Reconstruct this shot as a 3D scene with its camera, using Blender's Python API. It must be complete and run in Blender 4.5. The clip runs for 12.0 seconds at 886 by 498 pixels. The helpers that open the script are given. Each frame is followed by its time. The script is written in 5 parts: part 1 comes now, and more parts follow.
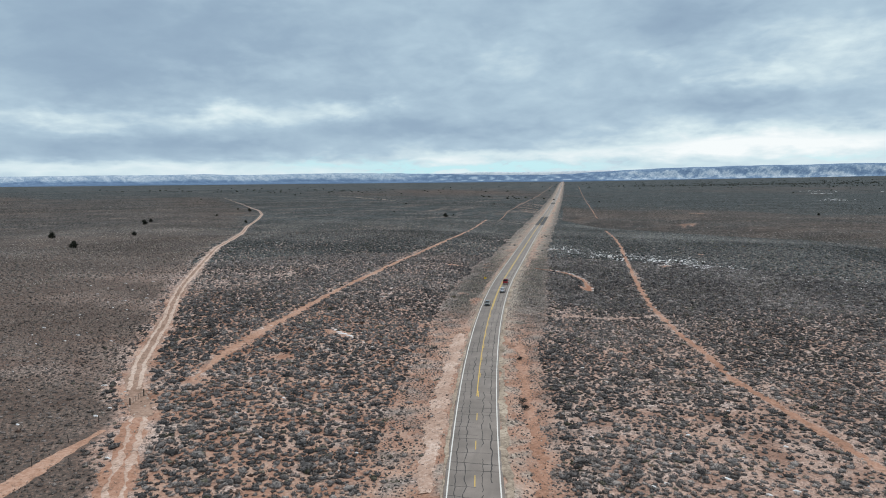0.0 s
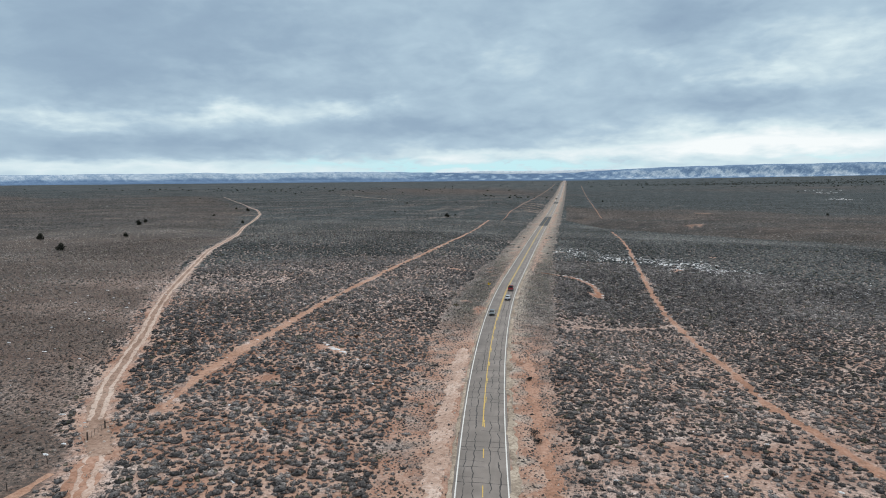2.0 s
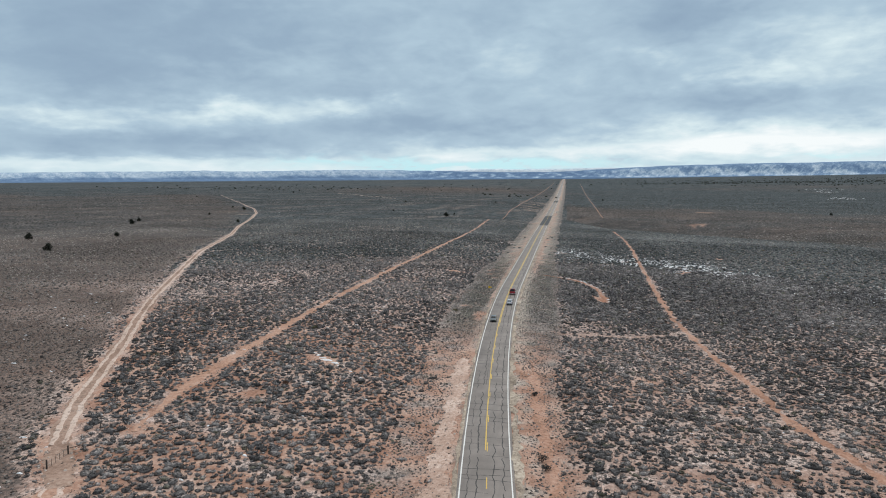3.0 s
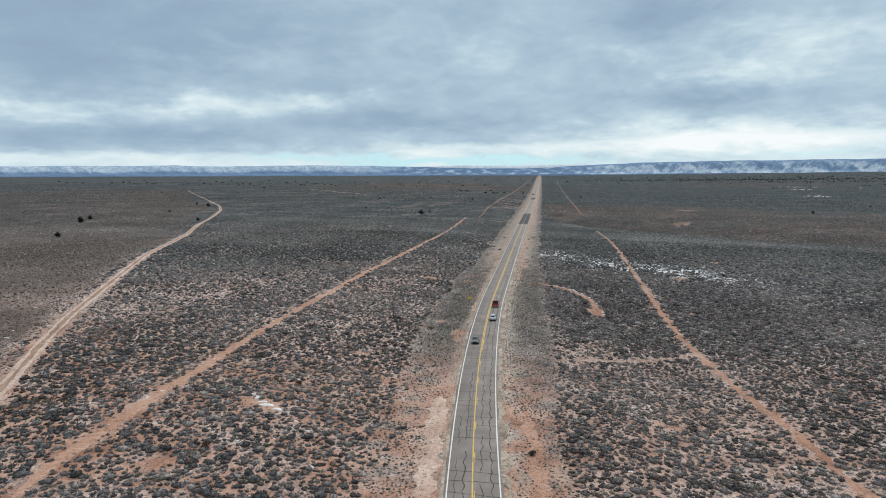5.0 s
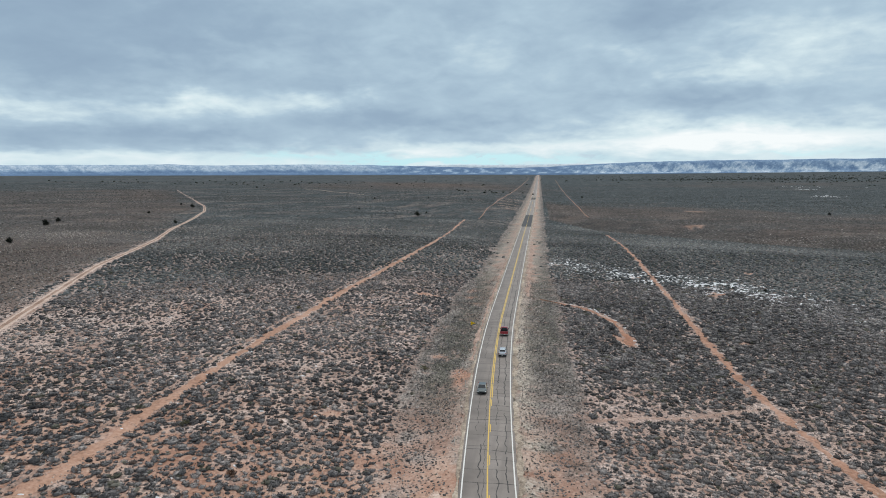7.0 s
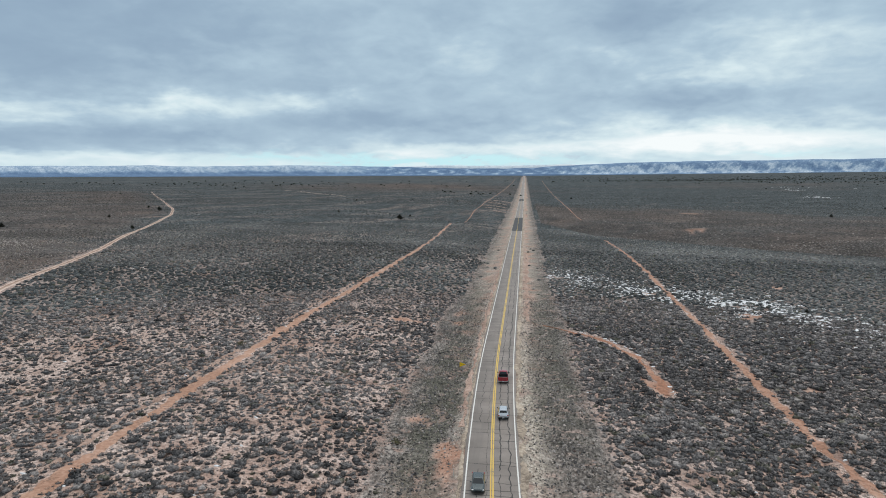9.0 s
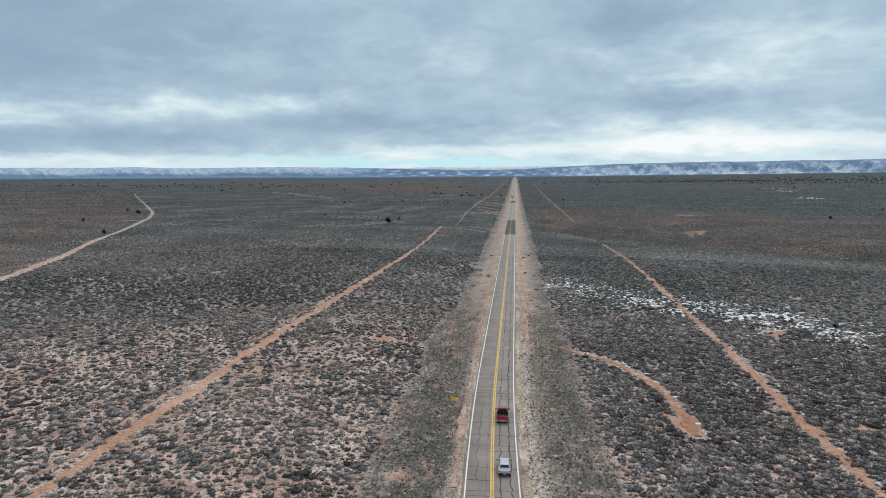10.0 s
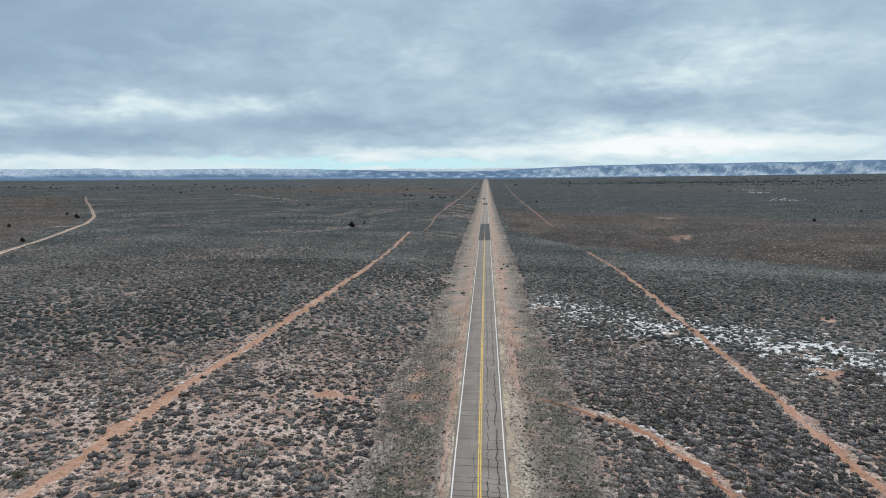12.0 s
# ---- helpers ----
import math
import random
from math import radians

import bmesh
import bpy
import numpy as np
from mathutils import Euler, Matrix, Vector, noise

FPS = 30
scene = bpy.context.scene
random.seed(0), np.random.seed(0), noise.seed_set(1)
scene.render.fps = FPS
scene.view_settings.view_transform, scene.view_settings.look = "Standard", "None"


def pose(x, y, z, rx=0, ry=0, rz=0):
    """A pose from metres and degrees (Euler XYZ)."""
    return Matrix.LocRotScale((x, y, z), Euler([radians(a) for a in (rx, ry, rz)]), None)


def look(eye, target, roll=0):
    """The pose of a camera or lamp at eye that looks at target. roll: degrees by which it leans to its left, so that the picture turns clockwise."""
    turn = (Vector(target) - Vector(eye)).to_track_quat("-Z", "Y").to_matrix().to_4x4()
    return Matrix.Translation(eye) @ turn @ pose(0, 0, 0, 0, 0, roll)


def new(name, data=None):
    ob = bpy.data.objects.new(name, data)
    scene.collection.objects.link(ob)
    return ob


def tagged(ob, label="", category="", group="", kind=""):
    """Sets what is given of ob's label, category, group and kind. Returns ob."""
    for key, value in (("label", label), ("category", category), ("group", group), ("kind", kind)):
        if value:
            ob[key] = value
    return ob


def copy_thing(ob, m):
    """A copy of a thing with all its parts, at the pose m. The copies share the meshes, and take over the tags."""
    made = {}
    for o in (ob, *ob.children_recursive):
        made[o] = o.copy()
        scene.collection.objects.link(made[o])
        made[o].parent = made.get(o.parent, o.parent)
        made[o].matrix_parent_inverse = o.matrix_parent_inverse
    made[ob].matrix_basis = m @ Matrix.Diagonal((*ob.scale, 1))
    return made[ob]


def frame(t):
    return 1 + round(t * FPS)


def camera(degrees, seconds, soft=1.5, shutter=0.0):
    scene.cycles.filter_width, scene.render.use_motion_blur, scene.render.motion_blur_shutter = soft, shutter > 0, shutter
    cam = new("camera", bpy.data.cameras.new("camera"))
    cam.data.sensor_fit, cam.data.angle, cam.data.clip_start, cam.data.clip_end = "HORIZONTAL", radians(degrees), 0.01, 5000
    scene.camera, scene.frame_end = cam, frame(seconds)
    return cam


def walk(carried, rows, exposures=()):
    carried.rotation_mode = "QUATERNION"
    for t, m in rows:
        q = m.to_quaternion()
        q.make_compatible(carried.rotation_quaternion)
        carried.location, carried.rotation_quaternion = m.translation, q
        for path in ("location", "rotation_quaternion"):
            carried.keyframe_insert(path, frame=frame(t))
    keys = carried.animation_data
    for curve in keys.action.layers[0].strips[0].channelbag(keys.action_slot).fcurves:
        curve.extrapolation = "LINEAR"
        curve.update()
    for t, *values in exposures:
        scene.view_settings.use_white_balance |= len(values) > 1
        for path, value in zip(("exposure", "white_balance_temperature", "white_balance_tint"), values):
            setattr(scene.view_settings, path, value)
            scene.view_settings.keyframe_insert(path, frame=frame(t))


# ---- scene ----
cam = camera(69.4, 12.0, soft=1.0)
METRES, EYE, TILT, LEAN, TURN = 191.4, 40.0, -0.3, 3.0, 10.6
ROWS = [
    (0.0, 0.0, 0.0, 0.0, 0.25, -5.67, -2.51),
    (0.5, -0.0, 0.0166, 0.0013, 0.28, -5.68, -2.49),
    (1.0, -0.0003, 0.0342, 0.0024, 0.31, -5.7, -2.5),
    (1.5, -0.0005, 0.0528, 0.0034, 0.35, -5.73, -2.52),
    (2.0, -0.0008, 0.0729, 0.0042, 0.39, -5.79, -2.55),
    (2.5, -0.0011, 0.0963, 0.005, 0.44, -5.88, -2.6),
    (3.0, -0.0015, 0.1235, 0.006, 0.3, -5.94, -2.66),
    (5.0, 0.0014, 0.2756, 0.0076, -1.87, -6.19, -2.88),
    (5.5, 0.0031, 0.3222, 0.008, -1.85, -6.23, -2.89),
    (6.0, 0.0047, 0.3706, 0.0082, -1.83, -6.25, -2.92),
    (6.5, 0.0062, 0.4226, 0.0082, -1.84, -6.25, -2.92),
    (7.0, 0.0083, 0.4732, 0.0081, -2.09, -6.24, -2.93),
    (9.0, 0.0217, 0.6762, 0.0079, -3.36, -6.09, -2.87),
    (9.5, 0.0263, 0.729, 0.0077, -3.8, -6.0, -2.83),
    (10.0, 0.0313, 0.7847, 0.0075, -4.19, -5.91, -2.77),
    (10.5, 0.0362, 0.838, 0.0071, -4.59, -5.84, -2.76),
    (11.0, 0.0419, 0.8911, 0.007, -5.47, -5.76, -2.71),
    (11.5, 0.0484, 0.9444, 0.0065, -6.76, -5.64, -2.75),
    (12.0, 0.0556, 0.9974, 0.0063, -6.81, -5.63, -2.74),
]
walk(cam, [(t, pose(0, 0, EYE, TILT, LEAN, TURN) @ pose(METRES * x, METRES * y, METRES * z, 90 + pitch, roll, yaw)) for t, x, y, z, yaw, pitch, roll in ROWS])


# ---- world, sun ----
def link(nt, a, b):
    nt.links.new(a, b)


def calc(nt, op, a, b=None, c=None, clamp=False):
    n = nt.nodes.new("ShaderNodeMath")
    n.operation, n.use_clamp = op, clamp
    for i, v in enumerate((a, b, c)):
        if v is None:
            continue
        if isinstance(v, (int, float)):
            n.inputs[i].default_value = v
        else:
            nt.links.new(v, n.inputs[i])
    return n.outputs[0]


def span(nt, v, lo, hi, to_lo=0.0, to_hi=1.0):
    n = nt.nodes.new("ShaderNodeMapRange")
    n.interpolation_type = "SMOOTHSTEP"
    nt.links.new(v, n.inputs[0])
    for i, k in zip((1, 2, 3, 4), (lo, hi, to_lo, to_hi)):
        n.inputs[i].default_value = k
    return n.outputs[0]


def ramp(nt, v, stops):
    n = nt.nodes.new("ShaderNodeValToRGB")
    e = n.color_ramp.elements
    while len(e) < len(stops):
        e.new(0.5)
    for el, (p, c) in zip(e, stops):
        el.position, el.color = p, (*c, 1)
    nt.links.new(v, n.inputs[0])
    return n.outputs[0]


def blend(nt, f, a, b, mode="MIX"):
    n = nt.nodes.new("ShaderNodeMix")
    n.data_type, n.blend_type = "RGBA", mode
    for s, v in ((n.inputs[0], f), (n.inputs[6], a), (n.inputs[7], b)):
        if isinstance(v, (int, float)):
            s.default_value = v
        elif isinstance(v, tuple):
            s.default_value = (*v, 1)
        else:
            nt.links.new(v, s)
    return n.outputs[2]


def fbm(nt, vec, scale, detail=4.0, rough=0.55, warp=0.0):
    n = nt.nodes.new("ShaderNodeTexNoise")
    n.inputs["Scale"].default_value = scale
    n.inputs["Detail"].default_value = detail
    n.inputs["Roughness"].default_value = rough
    n.inputs["Distortion"].default_value = warp
    nt.links.new(vec, n.inputs["Vector"])
    return n.outputs[0]


SUN_UP, SUN_ROUND = radians(58), radians(20)
world = bpy.data.worlds.new("overcast_sky")
scene.world = world
world.use_nodes = True
wt = world.node_tree
wt.nodes.clear()
way = wt.nodes.new("ShaderNodeTexCoord").outputs["Generated"]
sep = wt.nodes.new("ShaderNodeSeparateXYZ")
link(wt, way, sep.inputs[0])
sx, sy, sz = sep.outputs
up = calc(wt, "MAXIMUM", sz, 0.0)
round_ = calc(wt, "ARCTAN2", sx, sy)          # bearing, 0 along the road


def lobe(b, e, wb, we):
    """A soft patch of cloud round a bearing and an elevation, in degrees."""
    p = calc(wt, "DIVIDE", calc(wt, "SUBTRACT", lobe_b, radians(b)), radians(wb))
    q = calc(wt, "DIVIDE", calc(wt, "SUBTRACT", lobe_e, math.sin(radians(e))), radians(we))
    r = calc(wt, "ADD", calc(wt, "MULTIPLY", p, p), calc(wt, "MULTIPLY", q, q))
    return calc(wt, "EXPONENT", calc(wt, "MULTIPLY", r, -1.0))


# the deck of cloud, in bearing and elevation: broad soft masses, wider than tall, and puffs in them
deck = wt.nodes.new("ShaderNodeCombineXYZ")
link(wt, calc(wt, "MULTIPLY", round_, 6.5), deck.inputs[0])
link(wt, calc(wt, "MULTIPLY", calc(wt, "POWER", up, 0.85), 14.0), deck.inputs[1])
big = fbm(wt, deck.outputs[0], 0.62, 4.0, 0.5, 0.4)
small = fbm(wt, deck.outputs[0], 1.7, 6.0, 0.5, 0.5)
tiny = fbm(wt, deck.outputs[0], 5.2, 6.0, 0.55, 0.3)
shift_b, shift_e = fbm(wt, deck.outputs[0], 1.3, 4.0, 0.55), fbm(wt, deck.outputs[0], 2.3, 4.0, 0.55)
lobe_b = calc(wt, "MULTIPLY_ADD", calc(wt, "SUBTRACT", shift_b, 0.5), radians(9), round_)
lobe_e = calc(wt, "MULTIPLY_ADD", calc(wt, "SUBTRACT", shift_e, 0.5), radians(2.6), sz)
tone = calc(wt, "MULTIPLY_ADD", calc(wt, "SUBTRACT", big, 0.5), 0.34, 0.43)
tone = calc(wt, "MULTIPLY_ADD", calc(wt, "SUBTRACT", small, 0.5), 0.28, tone)
tone = calc(wt, "MULTIPLY_ADD", calc(wt, "SUBTRACT", tiny, 0.5), 0.09, tone)
BRIGHT = ((-29.0, 5.7, 4.7, 1.05, 0.30), (-19.8, 6.2, 3.2, 0.9, 0.22), (-15.1, 6.9, 2.0, 0.7, 0.16), (-41, 4.9, 7.0, 1.0, 0.26), (21, 9.4, 6.5, 2.3, 0.16), (13.9, 8.0, 3.0, 0.8, 0.14),
          (7.8, 9.8, 2.4, 0.7, 0.10), (15.4, 2.9, 14, 1.25, 0.35), (14, 4.6, 16, 1.6, 0.09), (-12, 3.4, 9, 1.0, 0.08), (-8, 2.2, 15, 0.55, 0.14), (-38, 1.4, 17, 0.6, 0.12),
          (-25, 9.6, 7, 1.1, 0.08), (2, 0.7, 40, 0.5, 0.12), (-4, 11.5, 11, 2.6, 0.06), (16, 8.5, 17, 5.0, 0.07), (-8, 8.5, 8, 2.0, 0.06))
DARK = ((-36, 8.6, 9.5, 1.6, -0.16), (-13, 4.5, 10.5, 0.9, -0.12), (-31, 3.1, 10, 0.8, -0.08), (9.9, 12.8, 5.5, 1.5, -0.15), (12.3, 6.0, 9.0, 0.9, -0.08), (-38, 12.6, 14, 2.0, -0.06),
        (-25, 12.6, 14, 1.6, -0.05), (-40, 12, 12, 3, -0.06))
for b, e, wb, we, k in DARK:
    tone = calc(wt, "MULTIPLY_ADD", lobe(b, e, wb, we), k, tone)
glow = 0.0
for b, e, wb, we, k in BRIGHT:
    glow = calc(wt, "MULTIPLY_ADD", lobe(b, e, wb, we), k, glow)
puffs = calc(wt, "MULTIPLY_ADD", calc(wt, "SUBTRACT", small, 0.5), 0.8, calc(wt, "MULTIPLY_ADD", calc(wt, "SUBTRACT", tiny, 0.5), 0.7, 1.0))
tone = calc(wt, "MULTIPLY_ADD", glow, puffs, tone)
edge = calc(wt, "ADD", calc(wt, "MULTIPLY_ADD", span(wt, round_, radians(-17), radians(-8)), radians(0.8), radians(1.85)), calc(wt, "MULTIPLY", span(wt, round_, 0.0, radians(12)), radians(0.5)))
under = calc(wt, "SUBTRACT", edge, calc(wt, "MULTIPLY_ADD", calc(wt, "SUBTRACT", tiny, 0.5), radians(1.3), calc(wt, "MULTIPLY_ADD", calc(wt, "SUBTRACT", small, 0.5), radians(1.6), sz)))
tone = calc(wt, "MULTIPLY_ADD", span(wt, under, radians(-0.30), radians(0.30)), 0.16, tone)
cloud = ramp(wt, tone, ((0.06, (0.228, 0.322, 0.452)), (0.34, (0.318, 0.437, 0.562)), (0.52, (0.44, 0.58, 0.692)), (0.70, (0.665, 0.80, 0.85)), (0.92, (0.92, 0.97, 0.98))))
over = ramp(wt, tone, ((0.06, (0.305, 0.33, 0.350)), (0.52, (0.54, 0.58, 0.612)), (0.92, (0.92, 0.96, 0.99))))
cloud = blend(wt, span(wt, up, 0.28, 0.55), cloud, over)
gain = calc(wt, "MULTIPLY_ADD", span(wt, up, 0.28, 1.0), 1.0, 1.0)
clear = calc(wt, "MULTIPLY", calc(wt, "ADD", calc(wt, "MULTIPLY", lobe(-8, 1.25, 11, 0.40), 1.6), calc(wt, "ADD", calc(wt, "MULTIPLY", lobe(-21, 1.7, 4, 0.28), 0.7), calc(wt, "MULTIPLY", lobe(20.5, 1.7, 4, 0.25), 0.6))), span(wt, tiny, 0.30, 0.50))
sky = wt.nodes.new("ShaderNodeTexSky")
sky.sky_type, sky.sun_disc, sky.sun_elevation, sky.sun_rotation = "NISHITA", False, SUN_UP, SUN_ROUND
b_sky, b_cloud, mixer, out = (wt.nodes.new(k) for k in ("ShaderNodeBackground", "ShaderNodeBackground", "ShaderNodeMixShader", "ShaderNodeOutputWorld"))
link(wt, blend(wt, 0.85, sky.outputs[0], (4.4, 7.2, 8.0)), b_sky.inputs[0])
b_sky.inputs[1].default_value = 0.12
link(wt, cloud, b_cloud.inputs[0])
link(wt, gain, b_cloud.inputs[1])
link(wt, calc(wt, "SUBTRACT", 1.0, clear, clamp=True), mixer.inputs[0])
link(wt, b_sky.outputs[0], mixer.inputs[1])
link(wt, b_cloud.outputs[0], mixer.inputs[2])
link(wt, mixer.outputs[0], out.inputs[0])

sun = new("sun", bpy.data.lights.new("sun", "SUN"))
sun.data.energy, sun.data.angle, sun.data.color = 1.4, radians(26), (1.0, 0.95, 0.89)
sun.matrix_world = look((0, 0, 300), (-300 * math.sin(SUN_ROUND) / math.tan(SUN_UP), -300 * math.cos(SUN_ROUND) / math.tan(SUN_UP), 0))


# ---- the lie of the land ----
def ease(a, b, v):
    t = np.clip((v - a) / (b - a), 0, 1)
    return t * t * (3 - 2 * t)


def road_x(y):
    return -25.4 + 3.33e-4 * np.clip(284 - np.asarray(y, float), 0, None) ** 2


def road_z(x, y):
    return -0.9 - 2.6 * ease(450, 850, y) + (41 + np.clip(np.where(np.asarray(x) > 0, 0.010, 0.0032) * x, -14, 26)) * ease(1250, 4700, np.hypot(x, y))


def waves(x, y, size, seed):
    """Smooth noise from -1 to 1 over the plan, of about that size in metres."""
    r = np.random.RandomState(seed)
    total, norm = np.zeros(np.shape(x)), 0
    for k in range(14):
        a, f = r.uniform(0, 2 * np.pi), 2 * np.pi / size * r.uniform(0.5, 2.2)
        w = 1 / (f * size)
        total, norm = total + w * np.sin(f * (x * np.cos(a) + y * np.sin(a)) + r.uniform(0, 6.3)), norm + w * w / 2
    return np.clip(total / (2 * np.sqrt(norm)), -1, 1)


CREST = ((-5, 715), (30, 600), (50, 570), (82, 548), (122, 508), (162, 478), (190, 432), (260, 360))


def past_crest(x, y):
    """How far beyond the edge of the shallow valley east of the road, in metres to the north."""
    line = np.array(CREST, float)
    return np.where(x > -5, y - np.interp(x, line[:, 0], line[:, 1]), -999) + 5 * waves(x, y, 60, 35)


def height(x, y):
    x, y = np.asarray(x, float), np.asarray(y, float)
    d = x - road_x(y)
    a = np.abs(d)
    z = road_z(x, y)
    off = ease(9, 40, a)
    z = z + np.where(d < 0, (7.6 * (1 - np.exp(-a / 95)) + 0.0095 * a * ease(450, 1100, y)) * off * (1 - 0.8 * ease(1400, 3800, np.hypot(x, y))), 0)
    z = z - np.where(d > 0, off * 3.4 * np.exp(-(((a - 46) / 42) ** 2) - ((y - 208) / 85) ** 2), 0)
    z = z - np.where(d > 0, off * 0.9 * ease(0, 60, a), 0)
    s = (y - (700 - 1.02 * (x + 20))) / 1.43
    z = z - np.where(d > 0, 0.0, 6.0) * ease(10, 60, a) * (1 - 0.75 * ease(90, 260, -d)) * np.exp(-((s / 42) ** 2))
    past = past_crest(x, y)
    z = z - 10.0 * ease(10, 60, d) * ease(-4, 46, past) * (1 - ease(70, 190, past))
    z = z + 0.5 * np.sin(x * 0.031 + 1) * np.sin(y * 0.027) * ease(15, 60, a)
    in_wash = (x > -18) & (x < 14) & (y > 252) & (y < 310)
    if np.any(in_wash):
        z = z - np.where(in_wash, 0.22 * np.exp(-((near_line(x, y, WASH) / 1.5) ** 2)) * ease(-13, -4, x), 0)
    return z - 0.5 * ease(4.6, 9, a) * (1 - ease(9, 30, a))


# ---- materials ----
def material(name, rough=0.9, metal=0.0):
    m = bpy.data.materials.new(name)
    m.use_nodes = True
    b = m.node_tree.nodes["Principled BSDF"]
    b.inputs["Roughness"].default_value, b.inputs["Metallic"].default_value = rough, metal
    return m, m.node_tree, b


def place(nt, stretch=None):
    p = nt.nodes.new("ShaderNodeTexCoord").outputs["Object"]
    if stretch:
        n = nt.nodes.new("ShaderNodeMapping")
        n.inputs["Scale"].default_value = stretch
        link(nt, p, n.inputs[0])
        p = n.outputs[0]
    return p


def attribute(nt, name):
    n = nt.nodes.new("ShaderNodeAttribute")
    n.attribute_name = name
    return n.outputs["Fac"]


def relief(nt, b, v, strength, distance):
    n = nt.nodes.new("ShaderNodeBump")
    n.inputs["Strength"].default_value, n.inputs["Distance"].default_value = strength, distance
    link(nt, v, n.inputs["Height"])
    link(nt, n.outputs[0], b.inputs["Normal"])


def plain(name, colour, rough=0.5, metal=0.0, grain=0.12, size=6.0, coat=0.0):
    m, nt, b = material(name, rough, metal)
    p = place(nt)
    n = calc(nt, "ADD", calc(nt, "MULTIPLY", fbm(nt, p, size), 0.6), calc(nt, "MULTIPLY", fbm(nt, p, size * 7), 0.4))
    lo, hi = (tuple(min(1, c * k) for c in colour) for k in (1 - grain, 1 + grain))
    link(nt, ramp(nt, n, ((0.3, lo), (0.7, hi))), b.inputs["Base Color"])
    link(nt, span(nt, n, 0.3, 0.7, rough * 0.85, min(1, rough * 1.15)), b.inputs["Roughness"])
    b.inputs["Coat Weight"].default_value = coat
    return m


def earth_material():
    m, nt, b = material("desert_soil", 0.95)
    b.inputs["Specular IOR Level"].default_value = 0.15
    p = place(nt)
    fine, mid, wide = fbm(nt, p, 2.2, 5), fbm(nt, p, 0.16, 5), fbm(nt, p, 0.018, 4)
    soil = ramp(nt, calc(nt, "MULTIPLY_ADD", fine, 0.35, calc(nt, "MULTIPLY", mid, 0.65)),
                ((0.34, (0.21, 0.137, 0.111)), (0.44, (0.335, 0.239, 0.200)), (0.54, (0.55, 0.43, 0.38)), (0.64, (0.74, 0.63, 0.58))))
    red = ramp(nt, calc(nt, "MULTIPLY_ADD", fine, 0.4, calc(nt, "MULTIPLY", mid, 0.6)), ((0.36, (0.225, 0.118, 0.080)), (0.48, (0.36, 0.208, 0.149)), (0.62, (0.51, 0.355, 0.280))))
    bald = span(nt, calc(nt, "MULTIPLY_ADD", fbm(nt, p, 0.05, 3), 0.6, calc(nt, "MULTIPLY", mid, 0.4)), 0.52, 0.62, 0.0, 0.7)
    soil = blend(nt, bald, soil, red)
    soil = blend(nt, attribute(nt, "red"), soil, red)
    dull = ramp(nt, calc(nt, "MULTIPLY_ADD", fbm(nt, p, 1.4, 5, 0.75), 0.6, calc(nt, "MULTIPLY", mid, 0.4)), ((0.38, (0.046, 0.032, 0.027)), (0.48, (0.120, 0.083, 0.068)), (0.60, (0.26, 0.188, 0.155))))
    soil = blend(nt, span(nt, attribute(nt, "brown"), 0.40, 0.85, 0.0, 0.92), soil, dull)
    litter = span(nt, calc(nt, "ADD", calc(nt, "MULTIPLY_ADD", fbm(nt, p, 1.9, 4, 0.8), 0.8, calc(nt, "MULTIPLY", mid, 0.2)), calc(nt, "MULTIPLY", attribute(nt, "brown"), 0.05)), 0.498, 0.565, 0.0, 0.82)
    soil = blend(nt, calc(nt, "MULTIPLY", litter, calc(nt, "SUBTRACT", 1.0, calc(nt, "MULTIPLY", attribute(nt, "red"), 0.8))), soil, (0.075, 0.066, 0.060))
    straw = ramp(nt, calc(nt, "MULTIPLY_ADD", fbm(nt, place(nt, (1.2, 0.6, 1)), 1.3, 6, 0.85), 0.75, calc(nt, "MULTIPLY", fbm(nt, p, 0.13, 3), 0.25)), ((0.41, (0.035, 0.033, 0.030)), (0.50, (0.115, 0.103, 0.094)), (0.60, (0.36, 0.325, 0.295))))
    straw = blend(nt, attribute(nt, "pale"), straw, ramp(nt, fbm(nt, p, 1.6, 6, 0.85), ((0.40, (0.15, 0.128, 0.106)), (0.50, (0.36, 0.315, 0.262)), (0.60, (0.60, 0.54, 0.465)))))
    weeds = ramp(nt, fbm(nt, p, 1.5, 6, 0.85), ((0.42, (0.022, 0.023, 0.018)), (0.52, (0.075, 0.076, 0.058)), (0.62, (0.23, 0.22, 0.175))))
    straw = blend(nt, calc(nt, "MULTIPLY", attribute(nt, "weed"), 0.75), straw, weeds)
    soil = blend(nt, calc(nt, "MULTIPLY", calc(nt, "MULTIPLY", attribute(nt, "verge"), calc(nt, "SUBTRACT", 1.0, attribute(nt, "red"))), span(nt, calc(nt, "MULTIPLY_ADD", fbm(nt, p, 0.5, 4), 0.6, calc(nt, "MULTIPLY", mid, 0.4)), 0.33, 0.5)), soil, straw)
    # low cover of scrub that is too far off to be told apart, haze tint in its colour
    scrub = ramp(nt, calc(nt, "MULTIPLY_ADD", fbm(nt, p, 0.75, 3, 0.7), 0.45, calc(nt, "MULTIPLY_ADD", fbm(nt, p, 0.11, 4), 0.25, calc(nt, "MULTIPLY", fbm(nt, p, 0.024, 5, 0.7), 0.30))),
                 ((0.40, (0.013, 0.018, 0.020)), (0.49, (0.033, 0.043, 0.047)), (0.58, (0.098, 0.110, 0.112))))
